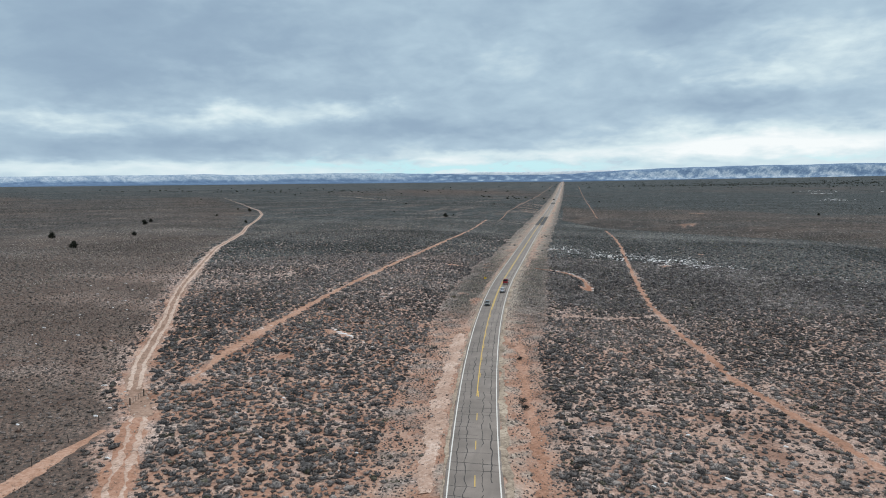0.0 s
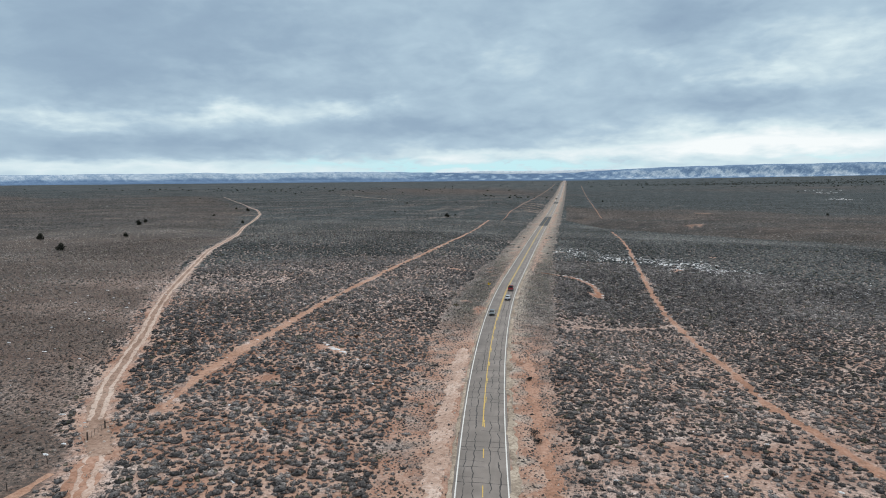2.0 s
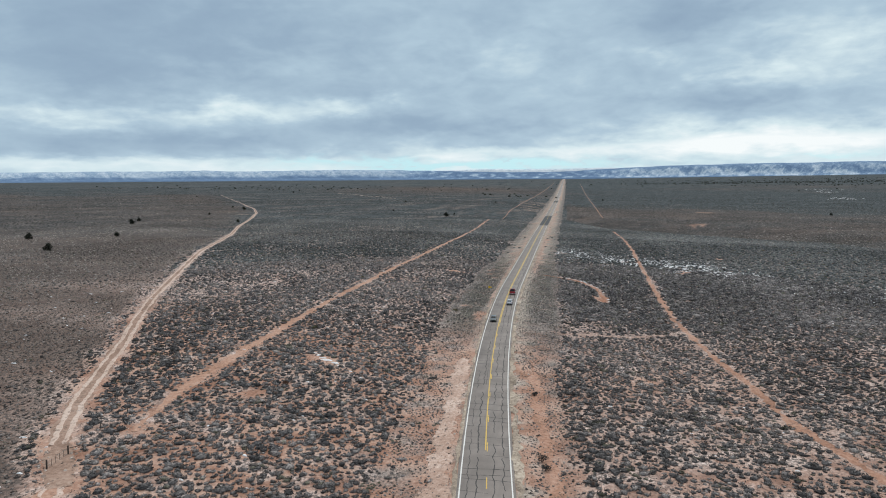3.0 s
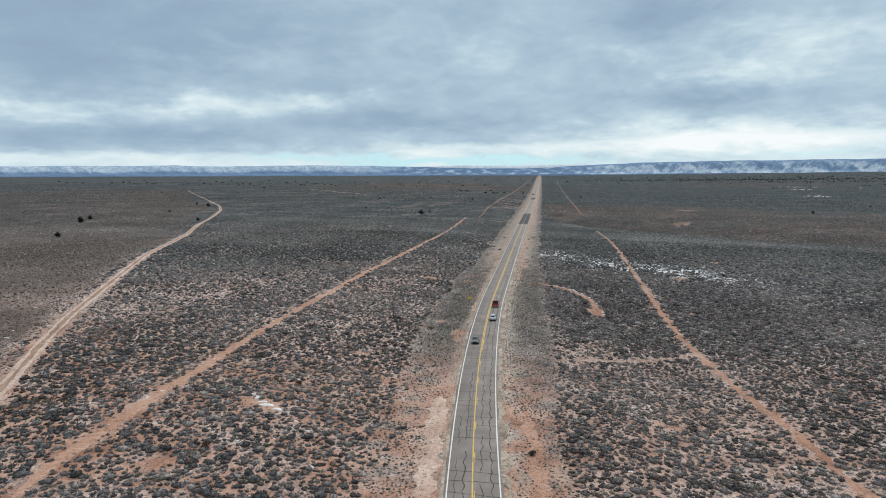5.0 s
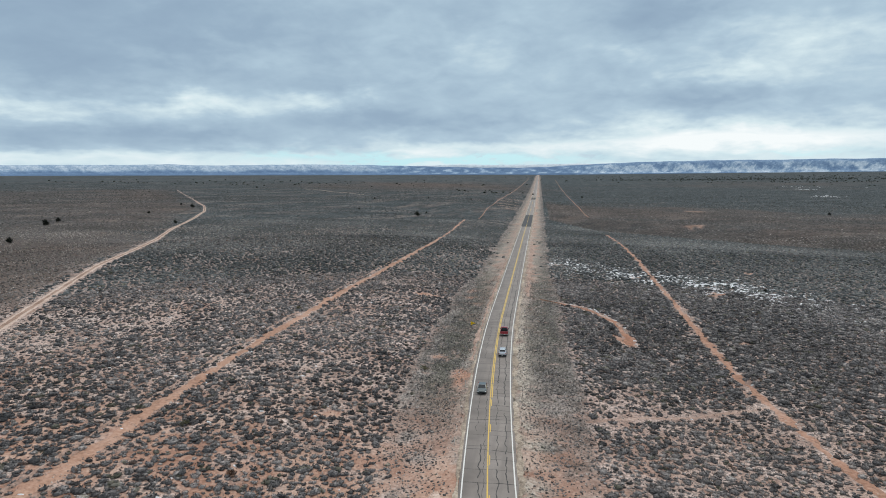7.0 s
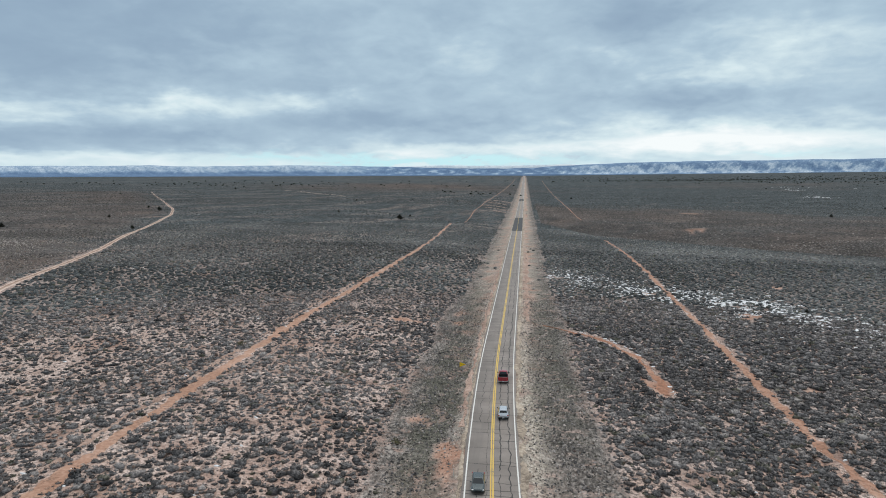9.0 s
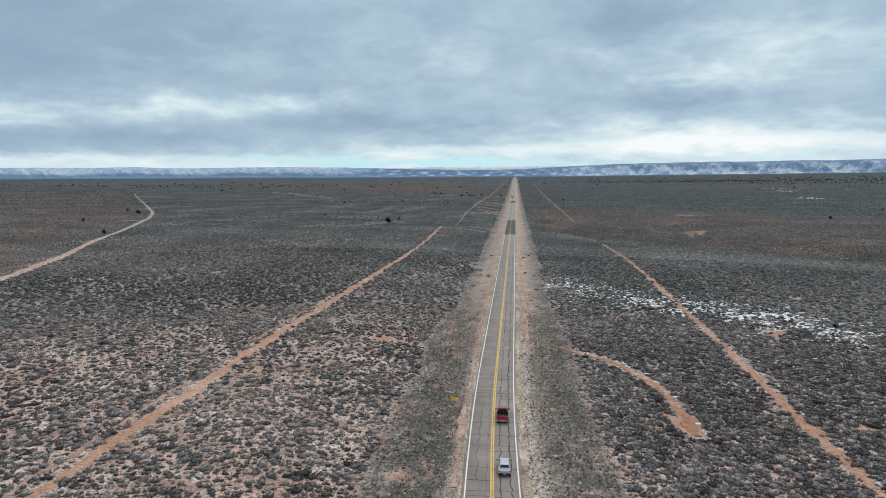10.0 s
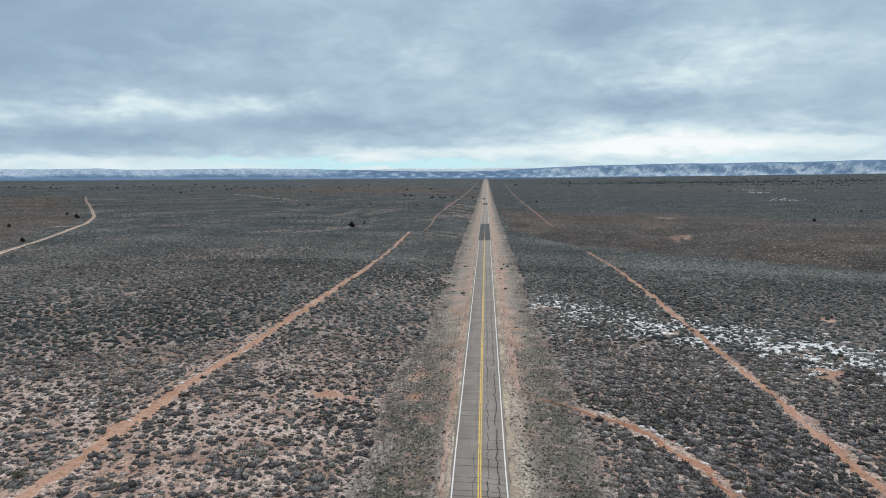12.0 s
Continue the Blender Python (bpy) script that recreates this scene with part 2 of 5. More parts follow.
    brown = ramp(nt, calc(nt, "MULTIPLY_ADD", fbm(nt, p, 0.75, 3, 0.7), 0.45, calc(nt, "MULTIPLY_ADD", wide, 0.3, calc(nt, "MULTIPLY", fbm(nt, p, 0.05, 5, 0.7), 0.25))), ((0.40, (0.022, 0.019, 0.018)), (0.49, (0.062, 0.049, 0.044)), (0.58, (0.155, 0.119, 0.100))))
    scrub = blend(nt, attribute(nt, "brown"), scrub, brown)
    gap = span(nt, calc(nt, "MULTIPLY_ADD", mid, 0.5, calc(nt, "MULTIPLY", wide, 0.5)), 0.50, 0.66, 1.0, 0.9)
    link(nt, blend(nt, calc(nt, "MULTIPLY", attribute(nt, "cover"), gap), soil, scrub), b.inputs["Base Color"])
    relief(nt, b, calc(nt, "MULTIPLY_ADD", fine, 0.5, fbm(nt, p, 9, 3)), 0.6, 0.06)
    return m


def dirt_material(name, lo, mid_c, hi):
    m, nt, b = material(name, 0.95)
    b.inputs["Specular IOR Level"].default_value = 0.15
    p = place(nt)
    n = calc(nt, "MULTIPLY_ADD", fbm(nt, p, 1.7, 6, 0.65), 0.55, calc(nt, "MULTIPLY", fbm(nt, p, 0.12, 4), 0.45))
    link(nt, ramp(nt, n, ((0.36, lo), (0.5, mid_c), (0.64, hi))), b.inputs["Base Color"])
    dark = span(nt, calc(nt, "MULTIPLY_ADD", fbm(nt, p, 0.9, 5, 0.8), 0.7, calc(nt, "MULTIPLY", fbm(nt, p, 4.0, 3, 0.8), 0.3)), 0.53, 0.60, 0.0, 0.7)
    b_in = b.inputs["Base Color"]
    plain_c = b_in.links[0].from_socket
    link(nt, blend(nt, dark, plain_c, (0.115, 0.088, 0.072)), b_in)
    relief(nt, b, fbm(nt, p, 5, 4), 0.5, 0.05)
    return m


def asphalt_material():
    m, nt, b = material("worn_asphalt", 0.68)
    p = place(nt)
    long = place(nt, (1.0, 0.03, 1.0))
    n = calc(nt, "MULTIPLY_ADD", fbm(nt, p, 14, 3, 0.7), 0.35, calc(nt, "MULTIPLY", fbm(nt, p, 0.22, 4), 0.65))
    c = ramp(nt, n, ((0.34, (0.142, 0.121, 0.107)), (0.5, (0.198, 0.170, 0.151)), (0.66, (0.254, 0.221, 0.199))))
    c = blend(nt, span(nt, fbm(nt, long, 0.9, 3), 0.45, 0.7, 0, 0.5), c, (0.150, 0.132, 0.118))
    link(nt, c, b.inputs["Base Color"])
    relief(nt, b, fbm(nt, p, 30, 2), 0.4, 0.01)
    return m


def leaf_material(name, stops, rough=0.85, odd=False):
    m, nt, b = material(name, rough)
    b.inputs["Specular IOR Level"].default_value = 0.2
    p = place(nt)
    fuzz = fbm(nt, p, 3.2, 4, 0.7)
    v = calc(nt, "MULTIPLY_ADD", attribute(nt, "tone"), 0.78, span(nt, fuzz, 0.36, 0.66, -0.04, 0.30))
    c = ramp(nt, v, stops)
    if odd:
        c = blend(nt, calc(nt, "MULTIPLY", attribute(nt, "brown"), 0.75), c, ramp(nt, v, ((0.06, (0.026, 0.022, 0.020)), (0.36, (0.085, 0.070, 0.062)), (0.62, (0.19, 0.158, 0.142)), (0.92, (0.38, 0.325, 0.295)))))
        c = blend(nt, span(nt, fbm(nt, p, 0.42, 1), 0.63, 0.69, 0.0, 0.55), c, blend(nt, v, (0.035, 0.040, 0.022), (0.16, 0.15, 0.085)))
        c = blend(nt, span(nt, fbm(nt, place(nt, (1.1, 0.9, 1)), 0.55, 1), 0.67, 0.72, 0.0, 0.6), c, blend(nt, v, (0.045, 0.026, 0.018), (0.22, 0.125, 0.082)))
    link(nt, c, b.inputs["Base Color"])
    relief(nt, b, fuzz, 0.8, 0.18)
    return m


def snow_material():
    m, nt, b = material("old_snow", 0.6)
    link(nt, ramp(nt, fbm(nt, place(nt), 3, 5), ((0.3, (0.50, 0.50, 0.50)), (0.6, (0.80, 0.82, 0.84)))), b.inputs["Base Color"])
    return m


def paint_material(name, colour, worn):
    """Road paint, worn through to the asphalt in patches."""
    m, nt, b = material(name, 0.75)
    p = place(nt)
    n = calc(nt, "MULTIPLY_ADD", fbm(nt, p, 9, 4, 0.7), 0.55, calc(nt, "MULTIPLY", fbm(nt, p, 0.7, 3), 0.45))
    c = blend(nt, span(nt, n, worn, worn + 0.12), colour, (0.15, 0.142, 0.132))
    link(nt, c, b.inputs["Base Color"])
    return m


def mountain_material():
    m, nt, b = material("hazed_far_slopes", 1.0)
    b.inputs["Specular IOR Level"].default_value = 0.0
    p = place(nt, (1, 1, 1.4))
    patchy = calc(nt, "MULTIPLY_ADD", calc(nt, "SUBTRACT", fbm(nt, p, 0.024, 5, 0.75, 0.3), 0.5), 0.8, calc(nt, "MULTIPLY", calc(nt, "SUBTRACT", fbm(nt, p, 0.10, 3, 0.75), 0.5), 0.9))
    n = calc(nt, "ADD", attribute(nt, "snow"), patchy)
    # from blue to white: the haze of distance is put into the slope colours
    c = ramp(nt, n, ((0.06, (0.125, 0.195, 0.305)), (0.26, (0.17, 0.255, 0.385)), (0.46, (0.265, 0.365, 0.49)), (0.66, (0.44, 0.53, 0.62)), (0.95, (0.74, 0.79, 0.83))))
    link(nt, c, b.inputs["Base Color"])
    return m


EARTH = earth_material()
ORANGE = dirt_material("orange_dirt", (0.255, 0.142, 0.096), (0.395, 0.236, 0.168), (0.51, 0.345, 0.272))
PALE = dirt_material("pale_dirt", (0.22, 0.146, 0.115), (0.36, 0.250, 0.202), (0.49, 0.368, 0.312))
TRACK = dirt_material("track_soil", (0.19, 0.122, 0.090), (0.30, 0.202, 0.155), (0.42, 0.305, 0.245))
RUT = dirt_material("packed_rut", (0.39, 0.282, 0.228), (0.51, 0.390, 0.325), (0.60, 0.487, 0.42))
REDDISH = dirt_material("reddish_dirt", (0.23, 0.122, 0.082), (0.365, 0.208, 0.145), (0.48, 0.315, 0.245))
PINK = dirt_material("pink_cut_bank", (0.33, 0.215, 0.163), (0.465, 0.332, 0.268), (0.64, 0.515, 0.445))
RUSSET = dirt_material("russet_wash", (0.22, 0.108, 0.070), (0.34, 0.175, 0.115), (0.43, 0.26, 0.19))
GRAVEL = dirt_material("shoulder_gravel", (0.16, 0.128, 0.102), (0.34, 0.28, 0.222), (0.53, 0.455, 0.37))
ASPHALT = asphalt_material()
FRESH = plain("fresh_asphalt", (0.042, 0.044, 0.048), 0.9, grain=0.3, size=0.8)
TAR = plain("crack_tar", (0.022, 0.021, 0.021), 0.7, grain=0.3)
WHITE_LINE = paint_material("white_road_paint", (0.66, 0.65, 0.62), 0.58)
YELLOW_LINE = paint_material("yellow_road_paint", (0.64, 0.43, 0.09), 0.52)
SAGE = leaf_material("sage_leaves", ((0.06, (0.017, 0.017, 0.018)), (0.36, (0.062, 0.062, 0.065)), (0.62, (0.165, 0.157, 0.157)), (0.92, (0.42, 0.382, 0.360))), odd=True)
# sage further off: blue-green haze of distance mixed into the leaf colours
HAZED_SAGE = leaf_material("hazed_sage_leaves", ((0.06, (0.013, 0.016, 0.017)), (0.36, (0.045, 0.052, 0.055)), (0.62, (0.112, 0.120, 0.122)), (0.92, (0.26, 0.26, 0.25))), odd=True)
DRY = leaf_material("dry_grass", ((0.1, (0.045, 0.040, 0.037)), (0.4, (0.155, 0.137, 0.124)), (0.7, (0.39, 0.352, 0.318)), (0.95, (0.58, 0.535, 0.485))))
JUNIPER = leaf_material("juniper_leaves", ((0.1, (0.008, 0.010, 0.008)), (0.5, (0.016, 0.020, 0.014)), (0.9, (0.034, 0.038, 0.026))))
BARK = plain("juniper_bark", (0.12, 0.09, 0.07), 0.95, grain=0.4)
SNOW = snow_material()
STONE = leaf_material("field_stone", ((0.1, (0.10, 0.075, 0.06)), (0.5, (0.27, 0.205, 0.17)), (0.9, (0.52, 0.45, 0.40))))
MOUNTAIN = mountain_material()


# ---- building blocks ----
def mesh_object(name, verts, faces, mat, parent=None, attrs=None, smooth=False):
    me = bpy.data.meshes.new(name)
    verts, faces = np.asarray(verts, np.float32), np.asarray(faces, np.int32)
    k = faces.shape[1]
    me.vertices.add(len(verts))
    me.vertices.foreach_set("co", verts.ravel())
    me.loops.add(faces.size)
    me.loops.foreach_set("vertex_index", faces.ravel())
    me.polygons.add(len(faces))
    me.polygons.foreach_set("loop_start", np.arange(0, faces.size, k, dtype=np.int32))
    for key, v in (attrs or {}).items():
        me.attributes.new(key, "FLOAT", "POINT").data.foreach_set("value", np.asarray(v, np.float32))
    me.update(calc_edges=True)
    if smooth:
        me.polygons.foreach_set("use_smooth", np.ones(len(faces), bool))
    me.materials.append(mat)
    ob = new(name, me)
    ob.parent = parent
    return ob


def part(name, bm, mat, parent, label="", smooth=False):
    me = bpy.data.meshes.new(name)
    bmesh.ops.recalc_face_normals(bm, faces=bm.faces)
    bm.to_mesh(me)
    bm.free()
    if smooth:
        me.polygons.foreach_set("use_smooth", np.ones(len(me.polygons), bool))
    me.materials.append(mat)
    ob = new(name, me)
    ob.parent = parent
    return tagged(ob, label)


def box(bm, x0, x1, y0, y1, z0, z1, bevel=0.0):
    r = bmesh.ops.create_cube(bm, size=1)
    m = Matrix.LocRotScale(((x0 + x1) / 2, (y0 + y1) / 2, (z0 + z1) / 2), None, (x1 - x0, y1 - y0, z1 - z0))
    bmesh.ops.transform(bm, matrix=m, verts=r["verts"])
    if bevel:
        edges = list({e for v in r["verts"] for e in v.link_edges})
        bmesh.ops.bevel(bm, geom=edges, offset=bevel, segments=2, affect="EDGES", profile=0.6)
    return bm


def rod(bm, a, b, r0, r1, sides=8):
    a, b = Vector(a), Vector(b)
    q = (b - a).to_track_quat("Z", "Y").to_matrix().to_4x4()
    m = Matrix.Translation((a + b) / 2) @ q
    bmesh.ops.create_cone(bm, cap_ends=True, segments=sides, radius1=r0, radius2=r1, depth=(b - a).length, matrix=m)
    return bm


def strip(name, pts, wide, mat, lift=0.07, ragged=0.5, step=1.5, across=4, parent=None, seed=1, offset=0.0):
    """A ribbon of ground along a line of the plan, with a ragged edge, that follows the land."""
    p = np.array(pts, float)
    s = np.r_[0, np.cumsum(np.hypot(*np.diff(p, axis=0).T))]
    n = max(3, int(s[-1] / step))
    u = np.linspace(0, s[-1], n)
    # a smooth line through the points
    x, y = np.interp(u, s, p[:, 0]), np.interp(u, s, p[:, 1])
    k = max(3, int(14 / step) | 1)
    pad = np.pad(x, k // 2, mode="reflect", reflect_type="odd"), np.pad(y, k // 2, mode="reflect", reflect_type="odd")
    x, y = (np.convolve(v, np.ones(k) / k, "valid") for v in pad)
    dx, dy = np.gradient(x), np.gradient(y)
    ln = np.hypot(dx, dy)
    nx, ny = dy / ln, -dx / ln
    x, y = x + nx * offset, y + ny * offset
    w = np.interp(u, s, np.broadcast_to(wide, len(p))) / 2
    r = np.random.RandomState(seed)
    fuzz = lambda: np.convolve(r.uniform(-1, 1, n + 4), np.ones(5) / 5, "valid") * 1.6 + r.uniform(-0.35, 0.35, n)
    left, right = -w - ragged * fuzz(), w + ragged * fuzz()
    f = np.linspace(0, 1, across + 1)[None, :]
    o = left[:, None] * (1 - f) + right[:, None] * f
    X, Y = x[:, None] + nx[:, None] * o, y[:, None] + ny[:, None] * o
    Z = height(X, Y) + lift
    Z[:, 0] -= lift + 0.03
    Z[:, -1] -= lift + 0.03
    i = np.arange(n - 1)[:, None] * (across + 1) + np.arange(across)[None, :]
    F = np.stack([i, i + 1, i + across + 2, i + across + 1], -1).reshape(-1, 4)
    return mesh_object(name, np.stack([X, Y, Z], -1).reshape(-1, 3), F, mat, parent, smooth=True)


def along(y0, y1, d0, d1, z, step=2.0, wobble=0.0, seed=0):
    """Vertices and faces of a band beside the road's centre line, from offset d0 to d1."""
    y = np.linspace(y0, y1, max(2, int(abs(y1 - y0) / step) + 1))
    r = np.random.RandomState(seed)
    j = wobble * r.uniform(-1, 1, (2, len(y)))
    x = road_x(y)
    zz = road_z(x, y) + z
    v = np.concatenate([np.stack([x + d0 + j[0], y, zz], -1), np.stack([x + d1 + j[1], y, zz], -1)])
    i = np.arange(len(y) - 1)
    return v, np.stack([i, i + len(y), i + len(y) + 1, i + 1], -1)


def joined(pieces):
    vs, fs, n = [], [], 0
    for v, f in pieces:
        vs.append(v)
        fs.append(np.asarray(f) + n)
        n += len(v)
    return np.concatenate(vs), np.concatenate(fs)


# ---- ground: one sheet to the horizon ----
L2 = ((-70, 108), (-73.5, 122), (-75, 143), (-76.3, 171), (-78.5, 212), (-79.5, 254), (-79.8, 303), (-77.5, 338), (-76, 385), (-74.5, 443), (-76, 540), (-79.5, 650))
L2_FAR = ((-80, 725), (-76.3, 802), (-78, 1000), (-78.3, 1203), (-72, 2000), (-65, 3100))
L1 = ((-68, 90), (-73.5, 97), (-77.5, 101), (-87.4, 117), (-104, 150), (-120.5, 179), (-133, 202), (-150, 238), (-187, 318), (-225, 417), (-256, 484), (-300, 590), (-334, 665),
      (-353, 700), (-372, 735), (-392, 768), (-494, 922), (-600, 1078), (-715, 1255))
L1_NEAR = ((-38, 42), (-54.6, 66), (-59.4, 75), (-68, 90))
SPUR = ((-66, 40), (-69, 64), (-69, 70), (-69.6, 76), (-70, 84))
R1 = ((54, 50), (46, 99), (43, 116), (36.8, 146), (35.6, 176), (32.6, 205), (30.4, 235), (29.4, 265), (30.4, 300), (31, 332), (32.7, 374), (34.8, 424), (34.9, 485), (33.4, 530), (32.6, 556))
R1_FAR = ((36.2, 772), (36.6, 800), (40, 1114), (46, 1900), (54, 2950))
R1_X, R1_Y = zip(*R1)
CROSS = ((-6.4, 198), (2.5, 203.6), (10.7, 209.6), (19.3, 215), (26.3, 218), (31.5, 221))
WASH = ((-14.4, 306), (-8, 301.5), (-2.5, 297), (1.5, 292), (5, 286), (7.5, 280), (9, 273), (9.2, 262), (9.4, 257))


SNOW_BAND = ((-8, 407), (0, 391), (11, 380), (24, 370), (32, 364), (44, 356), (54, 347), (62, 334), (74, 312), (92, 290), (112, 268))


def near_line(x, y, pts):
    """The distance from places of the plan to a line of it."""
    best = np.full(np.shape(x), 1e9)
    for (ax, ay), (bx, by) in zip(pts, pts[1:]):
        t = np.clip(((x - ax) * (bx - ax) + (y - ay) * (by - ay)) / ((bx - ax) ** 2 + (by - ay) ** 2), 0, 1)
        best = np.minimum(best, np.hypot(x - ax - t * (bx - ax), y - ay - t * (by - ay)))
    return best


def verge(x, y):
    """1 on the mown strips beside the road."""
    d = x - road_x(y) + 0.8 * waves(x, y, 22, 3)
    wide = np.where(d < 0, 16 + 1.5 * ease(170, 215, y) - 2.5 * ease(300, 380, y), 13 + 4.5 * ease(150, 195, y) - 2.0 * ease(290, 360, y))
    return (1 - ease(wide - 1.0, wide + 1.0, np.abs(d))) * (1 - ease(3000, 4200, y)) * np.where((d < 0) & (y < 215), 0.65 + 0.35 * ease(170, 215, y), 1)


def weedy(x, y):
    """1 on the strips of dark weeds in the ditches beside the road."""
    d = x - road_x(y) + 1.2 * waves(x, y, 13, 33)
    west = ease(-15, -12, d) * (1 - ease(-7.0, -5.5, d)) * ease(180, 215, y) * (1 - 0.75 * ease(310, 380, y))
    east = 0.7 * ease(6.5, 8.5, d) * (1 - ease(14, 17, d)) * ease(215, 250, y) * (1 - 0.8 * ease(330, 390, y))
    return np.maximum(west, east)


def red_soil(x, y, bare=False):
    """1 where the soil lies bare and red: beside the road where it was graded, and on scattered bald spots."""
    d = x - road_x(y)
    n = waves(x, y, 11, 5)
    left = ease(-17, -8, d + 3.5 * n) * (1 - ease(-6.0, -5.0, d)) * (1 - ease(176, 190, y + 6 * n))
    right = ease(5.5, 7, d) * (1 - ease(9, 14.5, d + 3 * n)) * (1 - ease(158, 178, y + 9 * n))
    mottle = np.clip(0.72 + 0.8 * waves(x, y, 4.5, 27), 0.15, 1)
    left, right = left * np.maximum(mottle, ease(-8.5, -7.0, d)), right * mottle
    spots = np.zeros(np.shape(x))
    for sx_, sy_, rx_, ry_ in ((-38.5, 233, 2, 2.4), (-39.5, 317, 2.4, 5), (-38.3, 305, 2, 4), (-52.6, 302, 5, 2.6), (-31, 219, 3, 8), (-28, 171, 3.4, 8), (-28.4, 154, 3.6, 8),
                               (-12.4, 165, 4, 9), (7.5, 260, 4.6, 6.0), (-57, 154, 6, 3), (48, 328, 5, 3.5), (22, 118, 3, 2.2), (-62, 128, 3, 2.5), (14, 168, 3, 2), (-50, 190, 3, 2.5), (38, 262, 3, 3), (170, 905, 16, 24), (119, 675, 12, 14), (76, 380, 4, 3), (25, 363, 5, 2.4), (47, 325, 3, 3), (-330, 640, 9, 10)):
        spots = np.maximum(spots, np.exp(-(((x - sx_) / rx_) ** 2) - ((y - sy_) / ry_) ** 2))
    spots = np.maximum(ease(0.42, 0.75, spots + 0.40 * waves(x, y, 6, 19)), np.where(d > 0, 0.8, 0.55) * ease(240, 380, y) * ease(4.5, 6, np.abs(d)) * (1 - ease(6.5, 10.5, np.abs(d) + 4 * n)))
    spots = spots if bare else np.maximum(spots, (0.95 - 0.45 * ease(10, 18, d)) * ease(-0.75, 0.05, waves(x, y, 8, 29) + 0.5 * waves(x, y, 31, 30)) * (1 - ease(165, 225, y)) * (1 - westward(x, y)))
    beside = 0.5 * (1 - ease(1.8, 3.8, near_line(x, y, L1[:6]) + 1.2 * n)) * mottle
    return np.clip(np.maximum(np.maximum(left, right), np.maximum(spots, beside)), 0, 1)


def scrub_share(x, y, coarse=False):
    """How thickly sagebrush grows, from 0 to 1."""
    d = x - road_x(y)
    n = 0.55 * waves(x, y, 60, 7) + 0.45 * waves(x, y, 17, 9)
    s = 1.0 + 0.42 * n
    s = s - 0.07 * ease(190, 220, y) * (1 - ease(330, 420, y)) * ease(25, 40, -d) * (1 - ease(85, 110, -d)) - 0.06 * (1 - ease(110, 150, y)) * (d > 16)
    s = s + 0.30 * (1 - ease(150, 200, y)) * (d < 0) + 0.24 * ease(18, 28, d) * ease(215, 240, y) - 0.12 * ease(20, 40, d) * (1 - ease(190, 215, y)) + 0.34 * ease(2, 8, x - np.interp(y, R1_Y, R1_X)) * (1 - ease(260, 330, y)) * ease(90, 130, y)
    for pts, w in ((L1, 2.2), (L2, 1.15), (R1, 0.9), (CROSS, 0.8), (WASH, 1.7), (L1_NEAR, 2.3), (SPUR, 1.6)):
        s = s * np.maximum(ease(w - 0.6, w + 1.2, near_line(x, y, pts) + 0.5 * n), ease(380, 470, y) if coarse else 0)
    s = s * (1 - 0.20 * (1 - ease(4, 12, near_line(x, y, SNOW_BAND) + 5 * waves(x, y, 17, 15)))) * (1 - 0.25 * np.exp(-(((x - 14) / 16) ** 2) - ((y - 347) / 16) ** 2))
    ditch = ease(-16, -13, d) * (1 - ease(-8, -6.5, d)) * ease(195, 235, y) * (1 - ease(290, 350, y))
    s = s * (1 - (0.68 - 0.25 * ditch + 0.30 * ease(270, 340, y)) * verge(x, y) * ease(5, 9, np.abs(d)) - 0.95 * (1 - ease(5, 9, np.abs(d)))) * (1 - 0.97 * red_soil(x, y, True))
    return np.clip(s, 0, 1.1) * (np.abs(d) > 6.5)


def westward(x, y):
    """1 on the low brown range west of the long dirt track."""
    line = np.array(L1_NEAR[:-1] + L1, float)
    return ease(1.5, 7.0, np.interp(y, line[:, 1], line[:, 0]) - x + 2.0 * waves(x, y, 14, 31)) * (1 - ease(330, 520, y)) * ease(-20, 50, y)


def brown_share(X, Y):
    """1 where the plants are browner than the grey sage."""
    brown = np.zeros(np.shape(X))
    for bx, by, rx, ry, k in ((-330, 1900, 330, 420, 1.25), (-420, 330, 240, 200, 0.8), (-170, 160, 90, 110, 0.7), (700, 2300, 500, 420, 0.55)):
        brown = np.maximum(brown, k * np.exp(-(((X - bx) / rx) ** 2) - ((Y - by) / ry) ** 2))
    far_edge = np.interp(X, (-20, 0, 94, 240, 360, 700), (1150, 1180, 1060, 960, 860, 640))
    brown = np.maximum(brown, 0.88 * ease(1, 12, past_crest(X, Y)) * (1 - ease(-70, 40, Y - far_edge + 60 * waves(X, Y, 160, 36))))
    line = np.array(L1[6:], float)
    west = np.interp(Y, line[:, 1], line[:, 0]) - X
    brown = np.maximum(brown, 0.85 * ease(2, 30, west + 12 * waves(X, Y, 70, 37)) * ease(200, 330, Y) * (1 - ease(1000, 1350, Y + 120 * waves(X, Y, 300, 38))))
    brown = np.maximum(brown, westward(X, Y))
    brown = np.maximum(brown, 0.50 - 0.28 * ease(170, 250, Y) - 0.22 * ease(300, 420, Y))
    return np.clip(brown + 0.20 * waves(X, Y, 240, 11) + 0.18 * waves(X, 2.5 * Y, 110, 12) - 0.17, 0, 1)


def grown(lo, hi, near_lo, near_hi, step, rate):
    """Grid lines, close together from near_lo to near_hi and ever wider apart beyond."""
    out = list(np.arange(near_lo, near_hi, step))
    s = step
    while out[-1] < hi:
        s *= rate
        out.append(out[-1] + s)
    s, back = step, [near_lo]
    while back[-1] > lo:
        s *= rate
        back.append(back[-1] - s)
    return np.array(back[:0:-1] + out)


